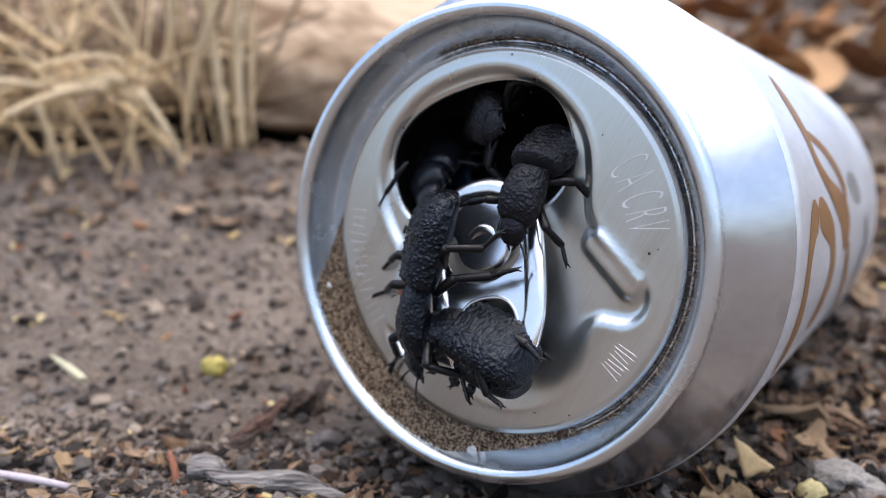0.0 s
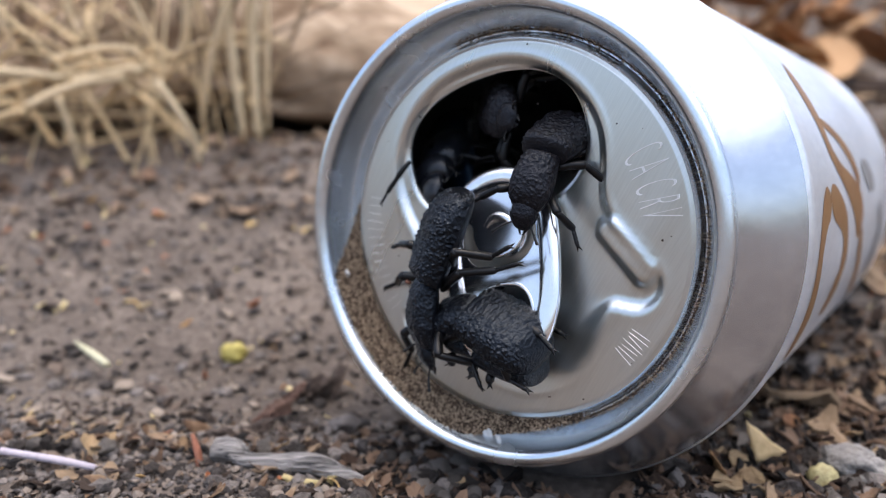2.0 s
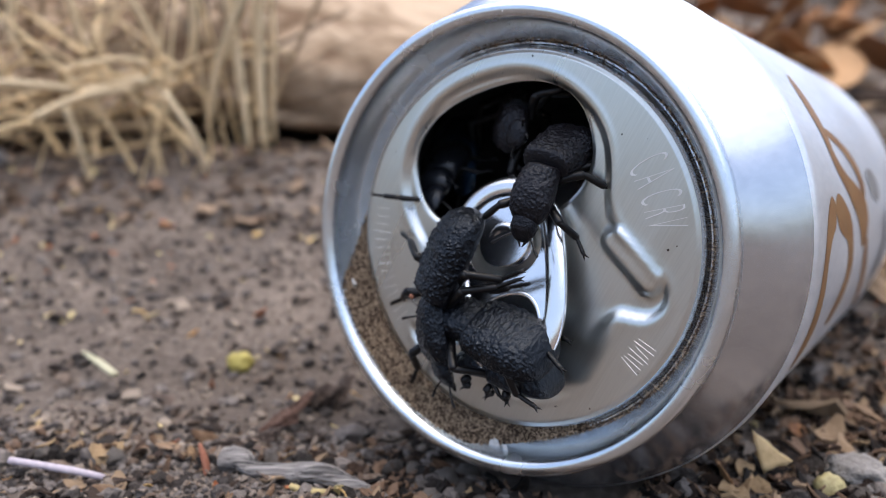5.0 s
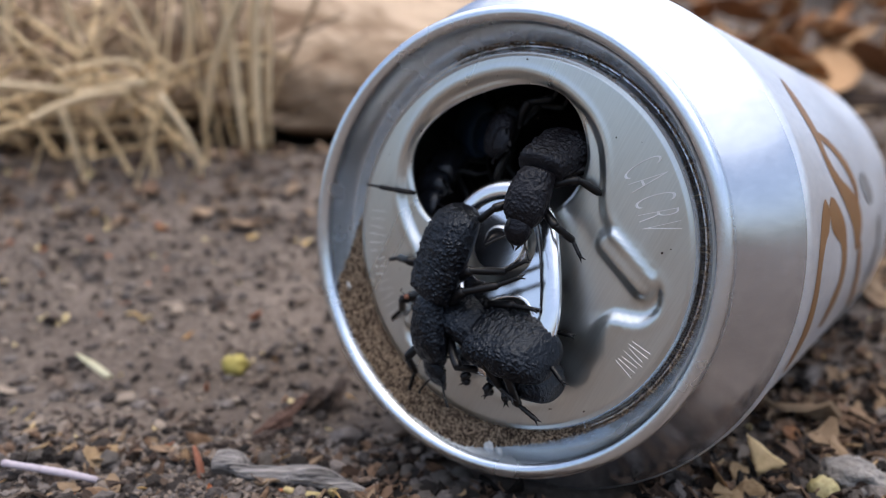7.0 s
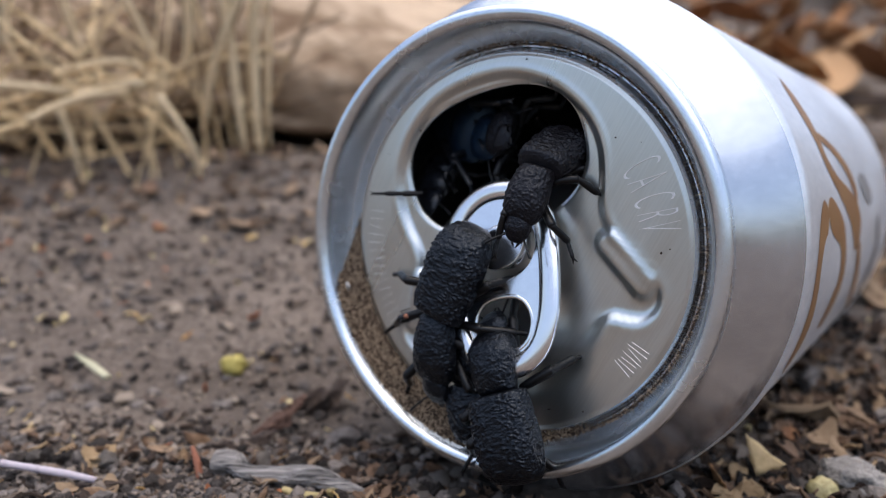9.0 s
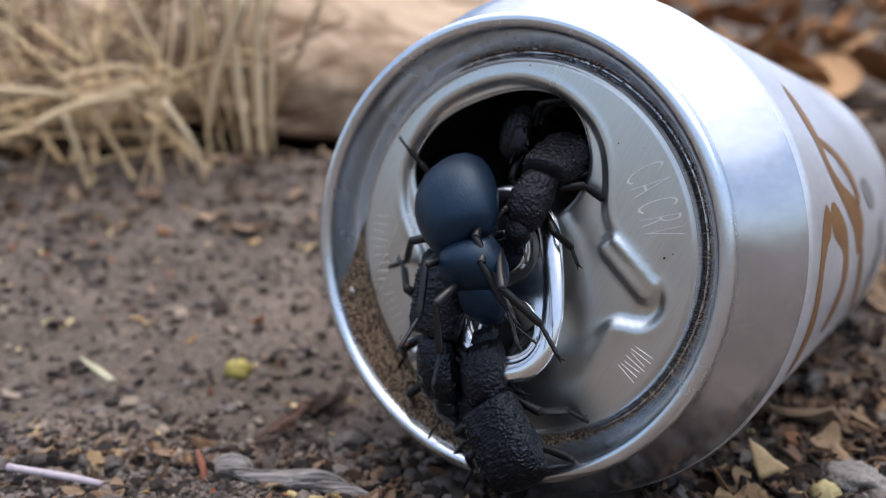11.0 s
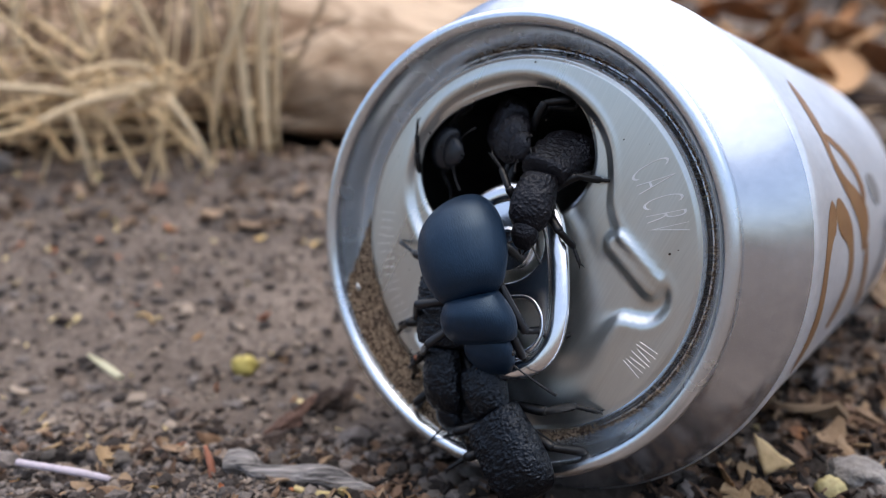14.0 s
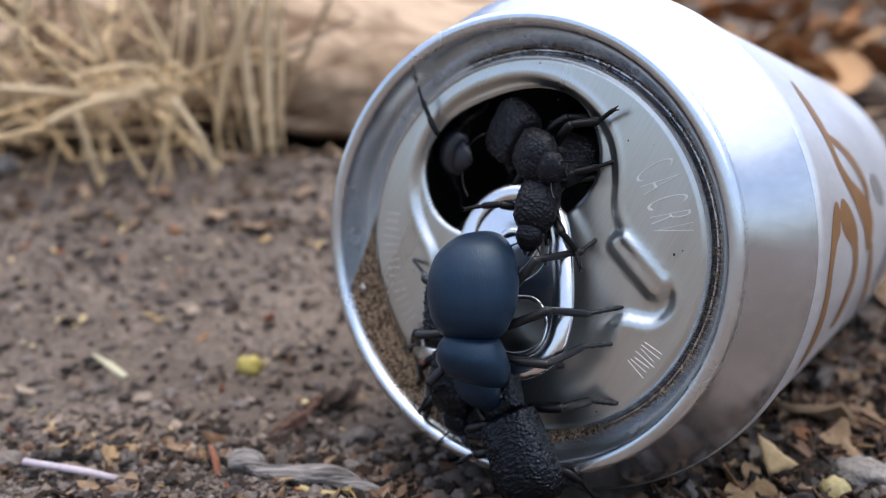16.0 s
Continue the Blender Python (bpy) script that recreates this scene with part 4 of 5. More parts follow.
def make_grass():
    clump = new("dry_grass_clump")
    clump.location = (-0.09, 0.22, ground_height(-0.09, 0.22) - 0.004)
    tagged(clump, "clump of dry straw-coloured grass stems on bare soil", "dry grass")
    rnd = random.Random(11)
    bx, by = clump.location.x, clump.location.y

    def stem(pts, r, flat, mat=M_STRAW):
        pts = [Vector((p[0] - bx, p[1] - by, p[2] - clump.location.z)) for p in pts]
        part("stem", mesh_from("stem", *tube(pts, [r * 1.1] + [r] * (len(pts) - 2) + [r * 0.5], 6, 14, flat=flat), mat), clump)
    stem([(-0.1241, 0.202, 0.0623), (-0.1123, 0.205, 0.0616), (-0.1013, 0.208, 0.0604), (-0.0938, 0.211, 0.0622), (-0.0879, 0.214, 0.0635), (-0.0835, 0.217, 0.0617)], 0.0017, 0.7, M_STALK)
    stem([(-0.1112, 0.2, 0.0529), (-0.1056, 0.203, 0.0565), (-0.0997, 0.206, 0.059), (-0.0887, 0.209, 0.0612)], 0.0016, 0.7, M_STALK)
    stem([(-0.1075, 0.206, 0.0649), (-0.0992, 0.209, 0.0678), (-0.0881, 0.212, 0.0686), (-0.0841, 0.215, 0.0628)], 0.0011, 0.7, M_STALK)
    stem([(-0.0786, 0.204, 0.0596), (-0.0735, 0.207, 0.0502), (-0.0719, 0.21, 0.0445), (-0.0712, 0.213, 0.0375)], 0.0013, 0.7, M_STALK)
    stem([(-0.103, 0.2, 0.0555), (-0.1016, 0.203, 0.0461), (-0.1007, 0.206, 0.0358)], 0.0011, 0.7, M_STALK)
    stem([(-0.0635, 0.214, 0.0884), (-0.063, 0.217, 0.0766), (-0.0624, 0.22, 0.0618), (-0.0616, 0.223, 0.0443)], 0.0015, 0.7, M_STALK)
    stem([(-0.0553, 0.216, 0.0902), (-0.0566, 0.219, 0.0772), (-0.0576, 0.222, 0.066), (-0.0579, 0.225, 0.0439)], 0.0015, 0.7, M_STALK)
    stem([(-0.0576, 0.212, 0.088), (-0.0645, 0.215, 0.075), (-0.0679, 0.218, 0.0679), (-0.0713, 0.221, 0.0593), (-0.0736, 0.224, 0.0492)], 0.0011, 0.7, M_STALK)
    stem([(-0.1079, 0.212, 0.0898), (-0.1062, 0.215, 0.0799), (-0.1041, 0.218, 0.0701), (-0.103, 0.221, 0.0636)], 0.0011, 0.7, M_STALK)
    stem([(-0.0909, 0.21, 0.0893), (-0.0867, 0.213, 0.0795), (-0.084, 0.216, 0.0711), (-0.0829, 0.219, 0.0602)], 0.0013, 0.7, M_STALK)
    stem([(-0.0735, 0.214, 0.0885), (-0.0741, 0.217, 0.0785), (-0.0765, 0.22, 0.0697), (-0.0828, 0.223, 0.0613)], 0.0012, 0.7, M_STALK)
    stem([(-0.1214, 0.214, 0.0888), (-0.1256, 0.217, 0.0773), (-0.1232, 0.22, 0.0684)], 0.0011, 0.7, M_STALK)
    stem([(-0.0538, 0.222, 0.0899), (-0.0541, 0.225, 0.0748), (-0.0557, 0.228, 0.059), (-0.0559, 0.231, 0.0455)], 0.0009, 0.7, M_STALK)
    # upright stems
    for i in range(44):
        x, y = rnd.uniform(-0.165, -0.060), rnd.uniform(0.208, 0.250)
        z = ground_height(x, y) - 0.004
        h = rnd.uniform(0.03, 0.12)
        lx, ly = rnd.gauss(-0.10, 0.5), rnd.gauss(0.0, 0.2)
        b = rnd.gauss(0, 0.10)
        stem([(x, y, z), (x + lx * h * 0.35, y + ly * h * 0.3, z + h * 0.35), (x + (lx * 0.7 + b) * h, y + ly * h * 0.7, z + h * 0.7), (x + (lx + b * 2) * h, y + ly * h, z + h)], rnd.choice((0.0003, 0.0004, 0.0006, 0.0009)), rnd.uniform(0.25, 1.0))
    # thin tangle behind, its stems coloured dark as shade in the gaps
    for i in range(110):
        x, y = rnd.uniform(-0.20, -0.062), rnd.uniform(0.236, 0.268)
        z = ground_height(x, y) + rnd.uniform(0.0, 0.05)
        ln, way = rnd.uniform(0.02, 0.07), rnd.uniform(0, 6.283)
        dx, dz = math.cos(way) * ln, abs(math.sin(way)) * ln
        stem([(x, y, z), (x + dx * 0.4, y + rnd.uniform(-0.004, 0.004), z + dz * 0.5), (x + dx, y + rnd.uniform(-0.01, 0.01), z + dz)], rnd.choice((0.0003, 0.0004, 0.0006, 0.0008)), rnd.uniform(0.3, 1.0), M_SHADESTRAW)
    # broken stems leaning and lying across
    for i in range(64):
        x, y = rnd.uniform(-0.168, -0.074), rnd.uniform(0.212, 0.250)
        z = ground_height(x, y) + rnd.uniform(0.0, 0.022) ** 1.0
        ln = rnd.uniform(0.015, 0.07)
        way = -1 if x > -0.09 else rnd.choice((-1, 1))
        up = rnd.uniform(-0.35, 0.7)
        dx, dz, dy = way * ln * 0.85, ln * up, rnd.uniform(-0.3, 0.3) * ln
        stem([(x, y, z), (x + dx * 0.35, y + dy * 0.3, z + dz * 0.5), (x + dx * 0.7, y + dy * 0.7, z + dz * 0.85), (x + dx, y + dy, z + dz * 0.7)], rnd.choice((0.0003, 0.0005, 0.0007, 0.0010)), rnd.uniform(0.25, 1.0))


make_grass()


def stick(name, pts, radii, mat, label, category, sides=12, rough=0.25, flat=1.0, n=None):
    ob = part(name, mesh_from(name, *tube([Vector(p) for p in pts], radii, sides, n or len(pts) * 10, rough, flat), mat))
    return tagged(ob, label, category)


def on(x, y, lift=0.0):
    return (x, y, ground_height(x, y) + lift)


stick("twig", [(-0.0312, 0.0930, 0.0058), (-0.0290, 0.0922, 0.0060), (-0.0269, 0.0915, 0.0050), (-0.0226, 0.0909, 0.0050), (-0.0183, 0.0903, 0.0052), (-0.0147, 0.0893, 0.0042), (-0.0105, 0.0880, 0.0026), (-0.0070, 0.0868, 0.0008)],
      [0.0016, 0.0014, 0.0013, 0.0012, 0.0013, 0.0012, 0.0010, 0.0006], M_WOOD, "weathered grey twig with split grain on the soil", "twig", 24, 0.24)
stick("straw", [(-0.0585, 0.0912, 0.0064), (-0.0502, 0.0897, 0.0058), (-0.0455, 0.0893, 0.0050)], [0.00048, 0.0005, 0.0004], M_LILAC, "bleached pale straw lying on the soil", "straw", 8, 0.05)
stick("splinter", [(-0.0335, 0.0930, 0.0030), (-0.0342, 0.0936, 0.0058), (-0.0349, 0.0940, 0.0076)], [0.0008, 0.0007, 0.0004], M_RED, "reddish wood splinter standing in the soil", "splinter", 8, 0.2, 0.6)
stick("straw", [(-0.0670, 0.1289, 0.0102), (-0.0621, 0.1243, 0.0096), (-0.0579, 0.1207, 0.0086)], [0.0004, 0.0009, 0.0008], M_PALE, "short pale straw piece on the soil", "straw", 8, 0.05, 0.6)

def dried_stem():
    """A thin pale stem that ends in a dried cup."""
    pts = [(-0.022, 0.089, 0.0041), (-0.0199, 0.0885, 0.0036), (-0.0172, 0.088, 0.0037), (-0.0157, 0.0876, 0.0032)]
    base = Vector(pts[0])
    ob = new("dried_stem")
    ob.location = base
    tagged(ob, "pale yellow dried plant stem with a cup-shaped end", "plant stem")
    part("stem", mesh_from("stem", *tube([Vector(p) - base for p in pts], [0.0004, 0.0005, 0.0004, 0.0005], 8, 24, 0.2), M_DRYSTEM), ob)
    v, f = lathe([(0.3, 0.0), (0.7, 0.15), (1.15, 0.6), (1.35, 1.2), (1.25, 1.25), (1.05, 0.7), (0.5, 0.35), (0.02, 0.3)], 20)
    v = [tuple(Vector(q) * (1 + 0.12 * noise.noise(Vector(q) * 1500))) for q in v]
    part("cup", mesh_from("cup", v, f, M_DRYSTEM), ob, "open dried cup", Matrix.Translation(Vector((-0.0151, 0.0874, 0.0033)) - base) @ Euler((radians(55), 0, radians(-20))).to_matrix().to_4x4())


dried_stem()


def bark(x, y, size, turn, pitch, label, seed, long=2.0, lift=0.3, mat=M_TWIG):
    """A jagged crumb of dark bark."""
    v, f = lump(seed, size, 0.55, 4, 0.75)
    off = Vector((seed * 2.3, 1.7, 0.4))
    w = []
    for p in v:
        q = Vector(p) / size
        k = 1 + 0.35 * noise.noise(Vector((q.x * 1.2, q.y * 6, q.z * 6)) + off)
        w.append((p[0] * long, p[1] * k * 0.8, p[2] * k))
    ob = part("bark_piece", mesh_from("bark_piece", w, f, mat, False))
    ob.matrix_world = pose(*on(x, y, size * lift), 0, pitch, turn)
    return tagged(ob, label, "bark", "bark pieces on the soil")


bark(-0.0270, 0.1075, 0.0016, 40, -28, "reddish-brown splintered bark piece leaning on soil", 41, 2.6, 1.0, M_BARK)
bark(-0.0240, 0.1180, 0.0026, 35, -20, "dark crumbled clump of bark and soil", 42, 1.2, 0.6)
bark(-0.0205, 0.1200, 0.0020, 60, -35, "dark broken bark piece beside a clump", 43, 1.5, 0.9)
bark(-0.0325, 0.1005, 0.0013, 10, 5, "small dark bark crumb on the soil", 44, 1.8)
bark(-0.0285, 0.1030, 0.0015, 25, -10, "small dark bark crumb on the soil", 45, 1.9, 0.5)
bark(-0.0215, 0.1040, 0.0012, 70, 20, "small dark bark crumb on the soil", 46, 1.5, 0.4)
bark(-0.0440, 0.0892, 0.0012, 5, 0, "short dark bark crumb beside pale straw", 47, 2.4)


def stone(name, x, y, size, mat, label, category, squash=0.7, seed=1, lift=0.35, sub=4, uneven=0.5):
    v, f = lump(seed, size, squash, sub, uneven)
    ob = part(name, mesh_from(name, v, f, mat))
    ob.location = on(x, y, size * lift)
    return tagged(ob, label, category)


stone("bud", -0.0399, 0.1312, 0.0023, M_BUD, "small yellow-green bud lying on the soil", "bud", 0.85, 21, 0.5, 3, 0.22)
stone("bud", 0.0459, 0.0915, 0.0019, M_SEED, "round pale cream seed bud lying on litter", "bud", 0.95, 22, 0.75, 3, 0.15)
stone("pebble", 0.0512, 0.0940, 0.0042, M_STONE, "rough grey stone on the soil beside the can", "pebble", 0.6, 23)
stone("pebble", 0.0590, 0.0940, 0.0036, M_STONE, "rough brown-grey stone on the soil", "pebble", 0.8, 24)
stone("pebble", -0.137, 0.222, 0.0042, M_STONE, "small pale stone by the dry grass", "pebble", 0.8, 25)


def leaf(x, y, size, turn, tilt, roll, label, mat=M_LEAF, lift=0.002, curl=0.3, narrow=0.5):
    """A curled dead leaf with a midrib and thickness."""
    nl, nw = 12, 7
    v = []
    for i in range(nl):
        u = i / (nl - 1)
        w = narrow * math.sin(math.pi * (0.06 + 0.9 * u)) ** 0.8
        for j in range(nw):
            s = (j / (nw - 1)) * 2 - 1
            px, py = (u - 0.5) * 2, s * w
            pz = curl * (px * px * 0.5 + py * py * 1.4) + 0.05 * noise.noise(Vector((px * 2, py * 3, x * 90))) - 0.05 * (1 - min(1, abs(s) * 3))
            v.append((px * size, py * size, pz * size))
    k = len(v)
    v += [(a, b, c - size * 0.03) for a, b, c in v]
    f = grid_faces(nl, nw, wrap=False)
    f += [tuple(reversed([q + k for q in p])) for p in f]
    edge = [j for j in range(nw)] + [i * nw + nw - 1 for i in range(1, nl)] + [(nl - 1) * nw + j for j in range(nw - 2, -1, -1)] + [i * nw for i in range(nl - 2, 0, -1)]
    f += [(edge[i], edge[(i + 1) % len(edge)], edge[(i + 1) % len(edge)] + k, edge[i] + k) for i in range(len(edge))]
    ob = part("dead_leaf", mesh_from("dead_leaf", v, f, mat))
    ob.matrix_world = pose(*on(x, y, lift), tilt, roll, turn)
    return tagged(ob, label, "leaf", "dead leaves on the soil")



def leaf_piece(a, b, c, label, mat=M_BEIGE, n=9):
    """A torn three-cornered scrap of leaf with thickness."""
    a, b, c = Vector(a), Vector(b), Vector(c)
    face = (b - a).cross(c - a).normalized()
    rows, v, f = [], [], []
    for i in range(n + 1):
        row = []
        for j in range(n + 1 - i):
            u, w = i / n, j / n
            p = a + (b - a) * u + (c - a) * w
            edge = min(u, w, 1 - u - w)
            p += ((b - a) * noise.noise(p * 900) + (c - a) * noise.noise(p * 900 + Vector((3, 1, 2)))) * 0.06 * (1 if edge < 0.01 else 0)
            p += face * (0.0008 * math.sin(math.pi * min(1, u + w * 0.5)) + 0.0002 * noise.noise(p * 700))
            row.append(len(v))
            v.append(p)
        rows.append(row)
    for i in range(n):
        for j in range(n - i):
            f.append((rows[i][j], rows[i + 1][j], rows[i][j + 1]))
            if j < n - i - 1:
                f.append((rows[i + 1][j], rows[i + 1][j + 1], rows[i][j + 1]))
    k = len(v)
    v += [p - face * 0.00018 for p in v]
    f += [tuple(reversed([q + k for q in t])) for t in f]
    rim = rows[0] + [r[-1] for r in rows[1:]] + [r[0] for r in reversed(rows[1:-1])]
    f += [(rim[i], rim[(i + 1) % len(rim)], rim[(i + 1) % len(rim)] + k, rim[i] + k) for i in range(len(rim))]
    return tagged(part("leaf_scrap", mesh_from("leaf_scrap", v, f, mat)), label, "leaf", "dead leaves on the soil")


leaf_piece((0.0378, 0.0965, 0.0088), (0.0431, 0.0955, 0.0046), (0.0394, 0.0955, 0.0030), "beige torn leaf scrap propped beside the can")


def chips(count, area, sizes, mat, label, category, seed, keep, flat=True):
    """Single chips or crumbs lying close by, each a thing of its own."""
    rnd = random.Random(seed)
    kinds = [mesh_from("chip" if flat else "crumb", v, f, mat, False) for v, f in (FLAKES if flat else ROUGH_LUMPS)[:10]]
    made = 0
    while made < count:
        x, y = rnd.uniform(area[0], area[1]), rnd.uniform(area[2], area[3])
        if not keep(x, y):
            continue
        size = rnd.uniform(*sizes)
        ob = part("leaf_chip" if flat else "soil_crumb", kinds[rnd.randrange(10)])
        ob.matrix_world = pose(*on(x, y, size * (0.5 if flat else 0.3) + 0.0004), rnd.uniform(-40, 40), rnd.uniform(-40, 40), rnd.uniform(0, 360)) @ Matrix.Scale(size, 4)
        tagged(ob, label, category, "loose bits round the can")
        made += 1


chips(34, (-0.058, 0.0, 0.086, 0.098), (0.0009, 0.0017), M_LEAFCHIP, "dry tan-brown leaf chip lying on soil", "leaf chip", 71, off_twig)
chips(44, (0.026, 0.062, 0.088, 0.106), (0.0009, 0.0022), M_LEAFCHIP, "dry brown leaf chip among dark litter", "leaf chip", 72, off_can)
chips(34, (-0.058, 0.002, 0.085, 0.096), (0.0009, 0.0016), M_CRUMB, "grey-brown soil crumb lying near a twig", "soil crumb", 73, off_twig, False)
chips(16, (0.030, 0.060, 0.087, 0.098), (0.0009, 0.0018), M_CRUMB, "grey-brown soil crumb beside the can", "soil crumb", 74, off_can, False)


def chalk(r, ang, z, size, seed, label):
    v, f = lump(seed, size, 0.25, 3, 1.1)
    ob = part("residue_spot", mesh_from("residue_spot", v * MM, f, M_CHALK))
    a = radians(ang)
    ob.matrix_world = CAN @ pose(r * math.cos(a) * MM, r * math.sin(a) * MM, z * MM, 0, 20, ang)
    tagged(ob, label, "residue")


chalk(24.2, -163, -2.3, 0.65, 51, "pale chalky residue spot in the can's rim groove")
chalk(24.5, -91, -2.2, 0.6, 52, "pale chalky crumb on the sand in the rim")
chalk(24.7, -87.5, -2.0, 0.45, 53, "pale chalky crumb on the sand in the rim")
leaf(0.0335, 0.0945, 0.0036, 80, 55, 10, "brown curled leaf piece at the can's foot", lift=0.002)
leaf(0.0480, 0.1060, 0.0026, 60, 20, 0, "orange-brown leaf piece on the soil", lift=0.002)
leaf(-0.041, 0.099, 0.0018, 15, 10, 10, "small tan leaf piece on the soil", mat=M_LITTERLEAF, lift=0.001)
rl = random.Random(31)
for i in range(150):
    x = rl.uniform(0.08, 0.40)
    y = rl.uniform(0.28, 0.60)
    leaf(x, y, rl.uniform(0.008, 0.019), rl.uniform(0, 360), rl.uniform(-50, 50), rl.uniform(-40, 40), "curled orange-brown dead leaf in the litter", lift=rl.uniform(0.008, 0.03), curl=rl.uniform(0.2, 0.6), narrow=rl.uniform(0.4, 0.7))
scatter("leaf_litter", FLAKES, 1500, (-0.30, 0.75, 0.19, 1.3), (0.003, 0.013), M_LEAFSTUFF, "heap of dry fallen leaf pieces behind the can", "leaf litter", lift=0.5, tilt=0.9, seed=9,
        keep=lambda x, y, r: x > 0.05 or y > 0.36)
scatter("straw_litter", FLAKES, 380, (-0.175, -0.03, 0.185, 0.245), (0.0010, 0.0034), M_LITTER, "broken straw and reddish leaf bits under the dry grass", "litter", lift=0.5, tilt=0.6, seed=18)
scatter("leaf_crumbs", FLAKES, 620, (0.022, 0.085, 0.082, 0.135), (0.0006, 0.0018), M_LEAFSTUFF, "brown and tan leaf crumbs at the foot of the can", "leaf litter", lift=0.6, tilt=1.0, seed=12, keep=off_can)
scatter("leaf_crumbs", FLAKES, 150, (-0.065, 0.0, 0.082, 0.106), (0.0005, 0.0016), M_LEAFSTUFF, "small tan leaf crumbs lying round the twig", "leaf litter", lift=0.6, tilt=0.8, seed=13, keep=off_can)
scatter("leaf_litter", FLAKES, 1500, (0.04, 0.22, 0.10, 0.30), (0.0012, 0.0042), M_LEAFSTUFF, "bits of dry leaves on the soil beside the can", "leaf litter", lift=0.5, tilt=0.7, seed=10, keep=off_can)


# ---------------------------------------------------------------- what moves
def crawl(row, waist):
    """The pose of a beetle and the bend at its waist, from places in the can's space, in mm. row: seconds, then head, tail, roll or
    waist, tail, head, roll; the roll turns its back about its length. waist: how far its waist lies before its origin, in mm."""
    if len(row) == 4:
        _, head, tail, roll = row
        mid = (Vector(head) + Vector(tail)) / 2
    else:
        _, mid, tail, head, roll = row
    y = (Vector(mid) - Vector(tail)).normalized()
    x = y.cross(Vector((0, 0, 1))).normalized()
    m = Matrix.Identity(4)
    for i, c in enumerate((x, y, x.cross(y))):
        m.col[i][:3] = c
    turn = Matrix.Rotation(radians(roll), 4, "Y")
    m.translation = (Vector(mid) - y * (waist if len(row) == 5 else 0)) * MM
    m = m @ turn
    to = (m.to_3x3().inverted() @ (Vector(head) - Vector(mid))).normalized()
    bend = Vector((0, 1, 0)).rotation_difference(to)
    return CAN @ m, bend


def about(q, y):
    """A turn about the waist, which lies y mm before the origin."""
    p = Matrix.Translation((0, y * MM, 0))
    return p @ q.to_matrix().to_4x4() @ p.inverted()


TRACK_A = [
    (0, (-6.2, -5.0, 1.0), (-3.3, 7.8, -0.5), (-7.2, -14.1, 1.0), 40),
    (2, (-7.5, -5.9, 1.0), (-3.2, 6.3, -0.5), (-8.0, -15.5, 1.0), 40),
    (4, (-7.8, -7.2, 1.0), (-2.5, 5.1, -0.5), (-6.2, -16.4, 1.0), 38),
    (6.5, (-7.3, -6.2, 1.0), (-3.3, 3.6, 0.0), (-6.6, -17.2, 1.0), 30),
    (7.2, (-7.1, -6.4, 1.0), (-3.7, 3.3, 0.0), (-6.7, -17.8, 1.0), 25),
    (8.5, (-7.1, -7.5, 1.0), (-3.4, 2.3, 0.0), (-6.8, -18.5, 1.0), 15),
    (8.8, (-6.0, -8.6, 1.2), (-1.6, 2.5, 0.0), (-6.6, -20.2, 1.0), 4),
    (9.2, (-5.8, -8.5, 1.2), (-1.8, 2.7, 0.0), (-6.2, -20.5, 1.0), 4),
    (11.3, (-7.1, -11.0, 1.0), (-6.0, 0.1, -1.0), (-4.7, -22.5, 1.0), 10),
    (12.5, (-7.2, -11.7, 1.0), (-6.4, -0.8, -1.0), (-4.8, -23.6, 1.0), 10),
    (14, (-6.5, -12.3, 1.0), (-6.7, -2.0, -1.0), (-5.5, -24.7, 1.0), 10),
    (16, (-6.3, -12.8, 1.0), (-6.6, -2.6, -1.0), (-5.3, -25.4, 1.0), 10),
]
TRACK_B = [
    (0, (-0.8, -9.1, 0.5), (10.5, -13.0, 2.0), (-7.3, -11.7, -1.0), 50),
    (2, (-1.2, -9.1, 0.5), (10.3, -13.4, 2.0), (-7.6, -11.8, -1.0), 50),
    (4, (-1.8, -9.5, 0.5), (10.9, -13.3, 2.0), (-7.7, -10.0, -1.0), 50),
    (6.5, (-0.6, -10.0, 0.5), (11.9, -12.2, 2.0), (-5.5, -8.0, -1.0), 50),
    (7.2, (-0.5, -10.2, 0.5), (12.0, -12.1, 2.0), (-5.3, -8.0, -1.0), 50),
    (8, (-0.2, -11.0, 0.5), (11.5, -14.3, 2.0), (-5.2, -10.3, -1.0), 44),
    (8.5, (0.4, -12.3, 1.0), (11.1, -16.8, 2.5), (-4.3, -10.4, -1.0), 32),
    (8.67, (1.3, -13.2, 1.5), (10.9, -17.7, 3.0), (-3.6, -10.6, -1.0), 24),
    (8.83, (3.3, -16.4, 2.0), (7.6, -25.4, 3.5), (1.0, -10.6, 0.0), 2),
    (9.2, (3.0, -15.9, 2.0), (6.9, -25.7, 3.5), (0.8, -9.9, 0.0), 0),
    (11.3, (1.3, -17.2, 2.0), (7.5, -25.2, 3.5), (-0.8, -11.0, 0.0), 0),
    (12.5, (2.2, -17.1, 2.0), (8.2, -25.3, 3.5), (-0.2, -11.4, 0.0), 0),
    (14, (1.3, -19.1, 2.0), (7.6, -26.6, 3.5), (-2.0, -13.2, 0.0), 0),
    (16, (2.7, -18.9, 2.0), (7.7, -27.0, 3.5), (-0.7, -14.2, 0.0), 0),
]
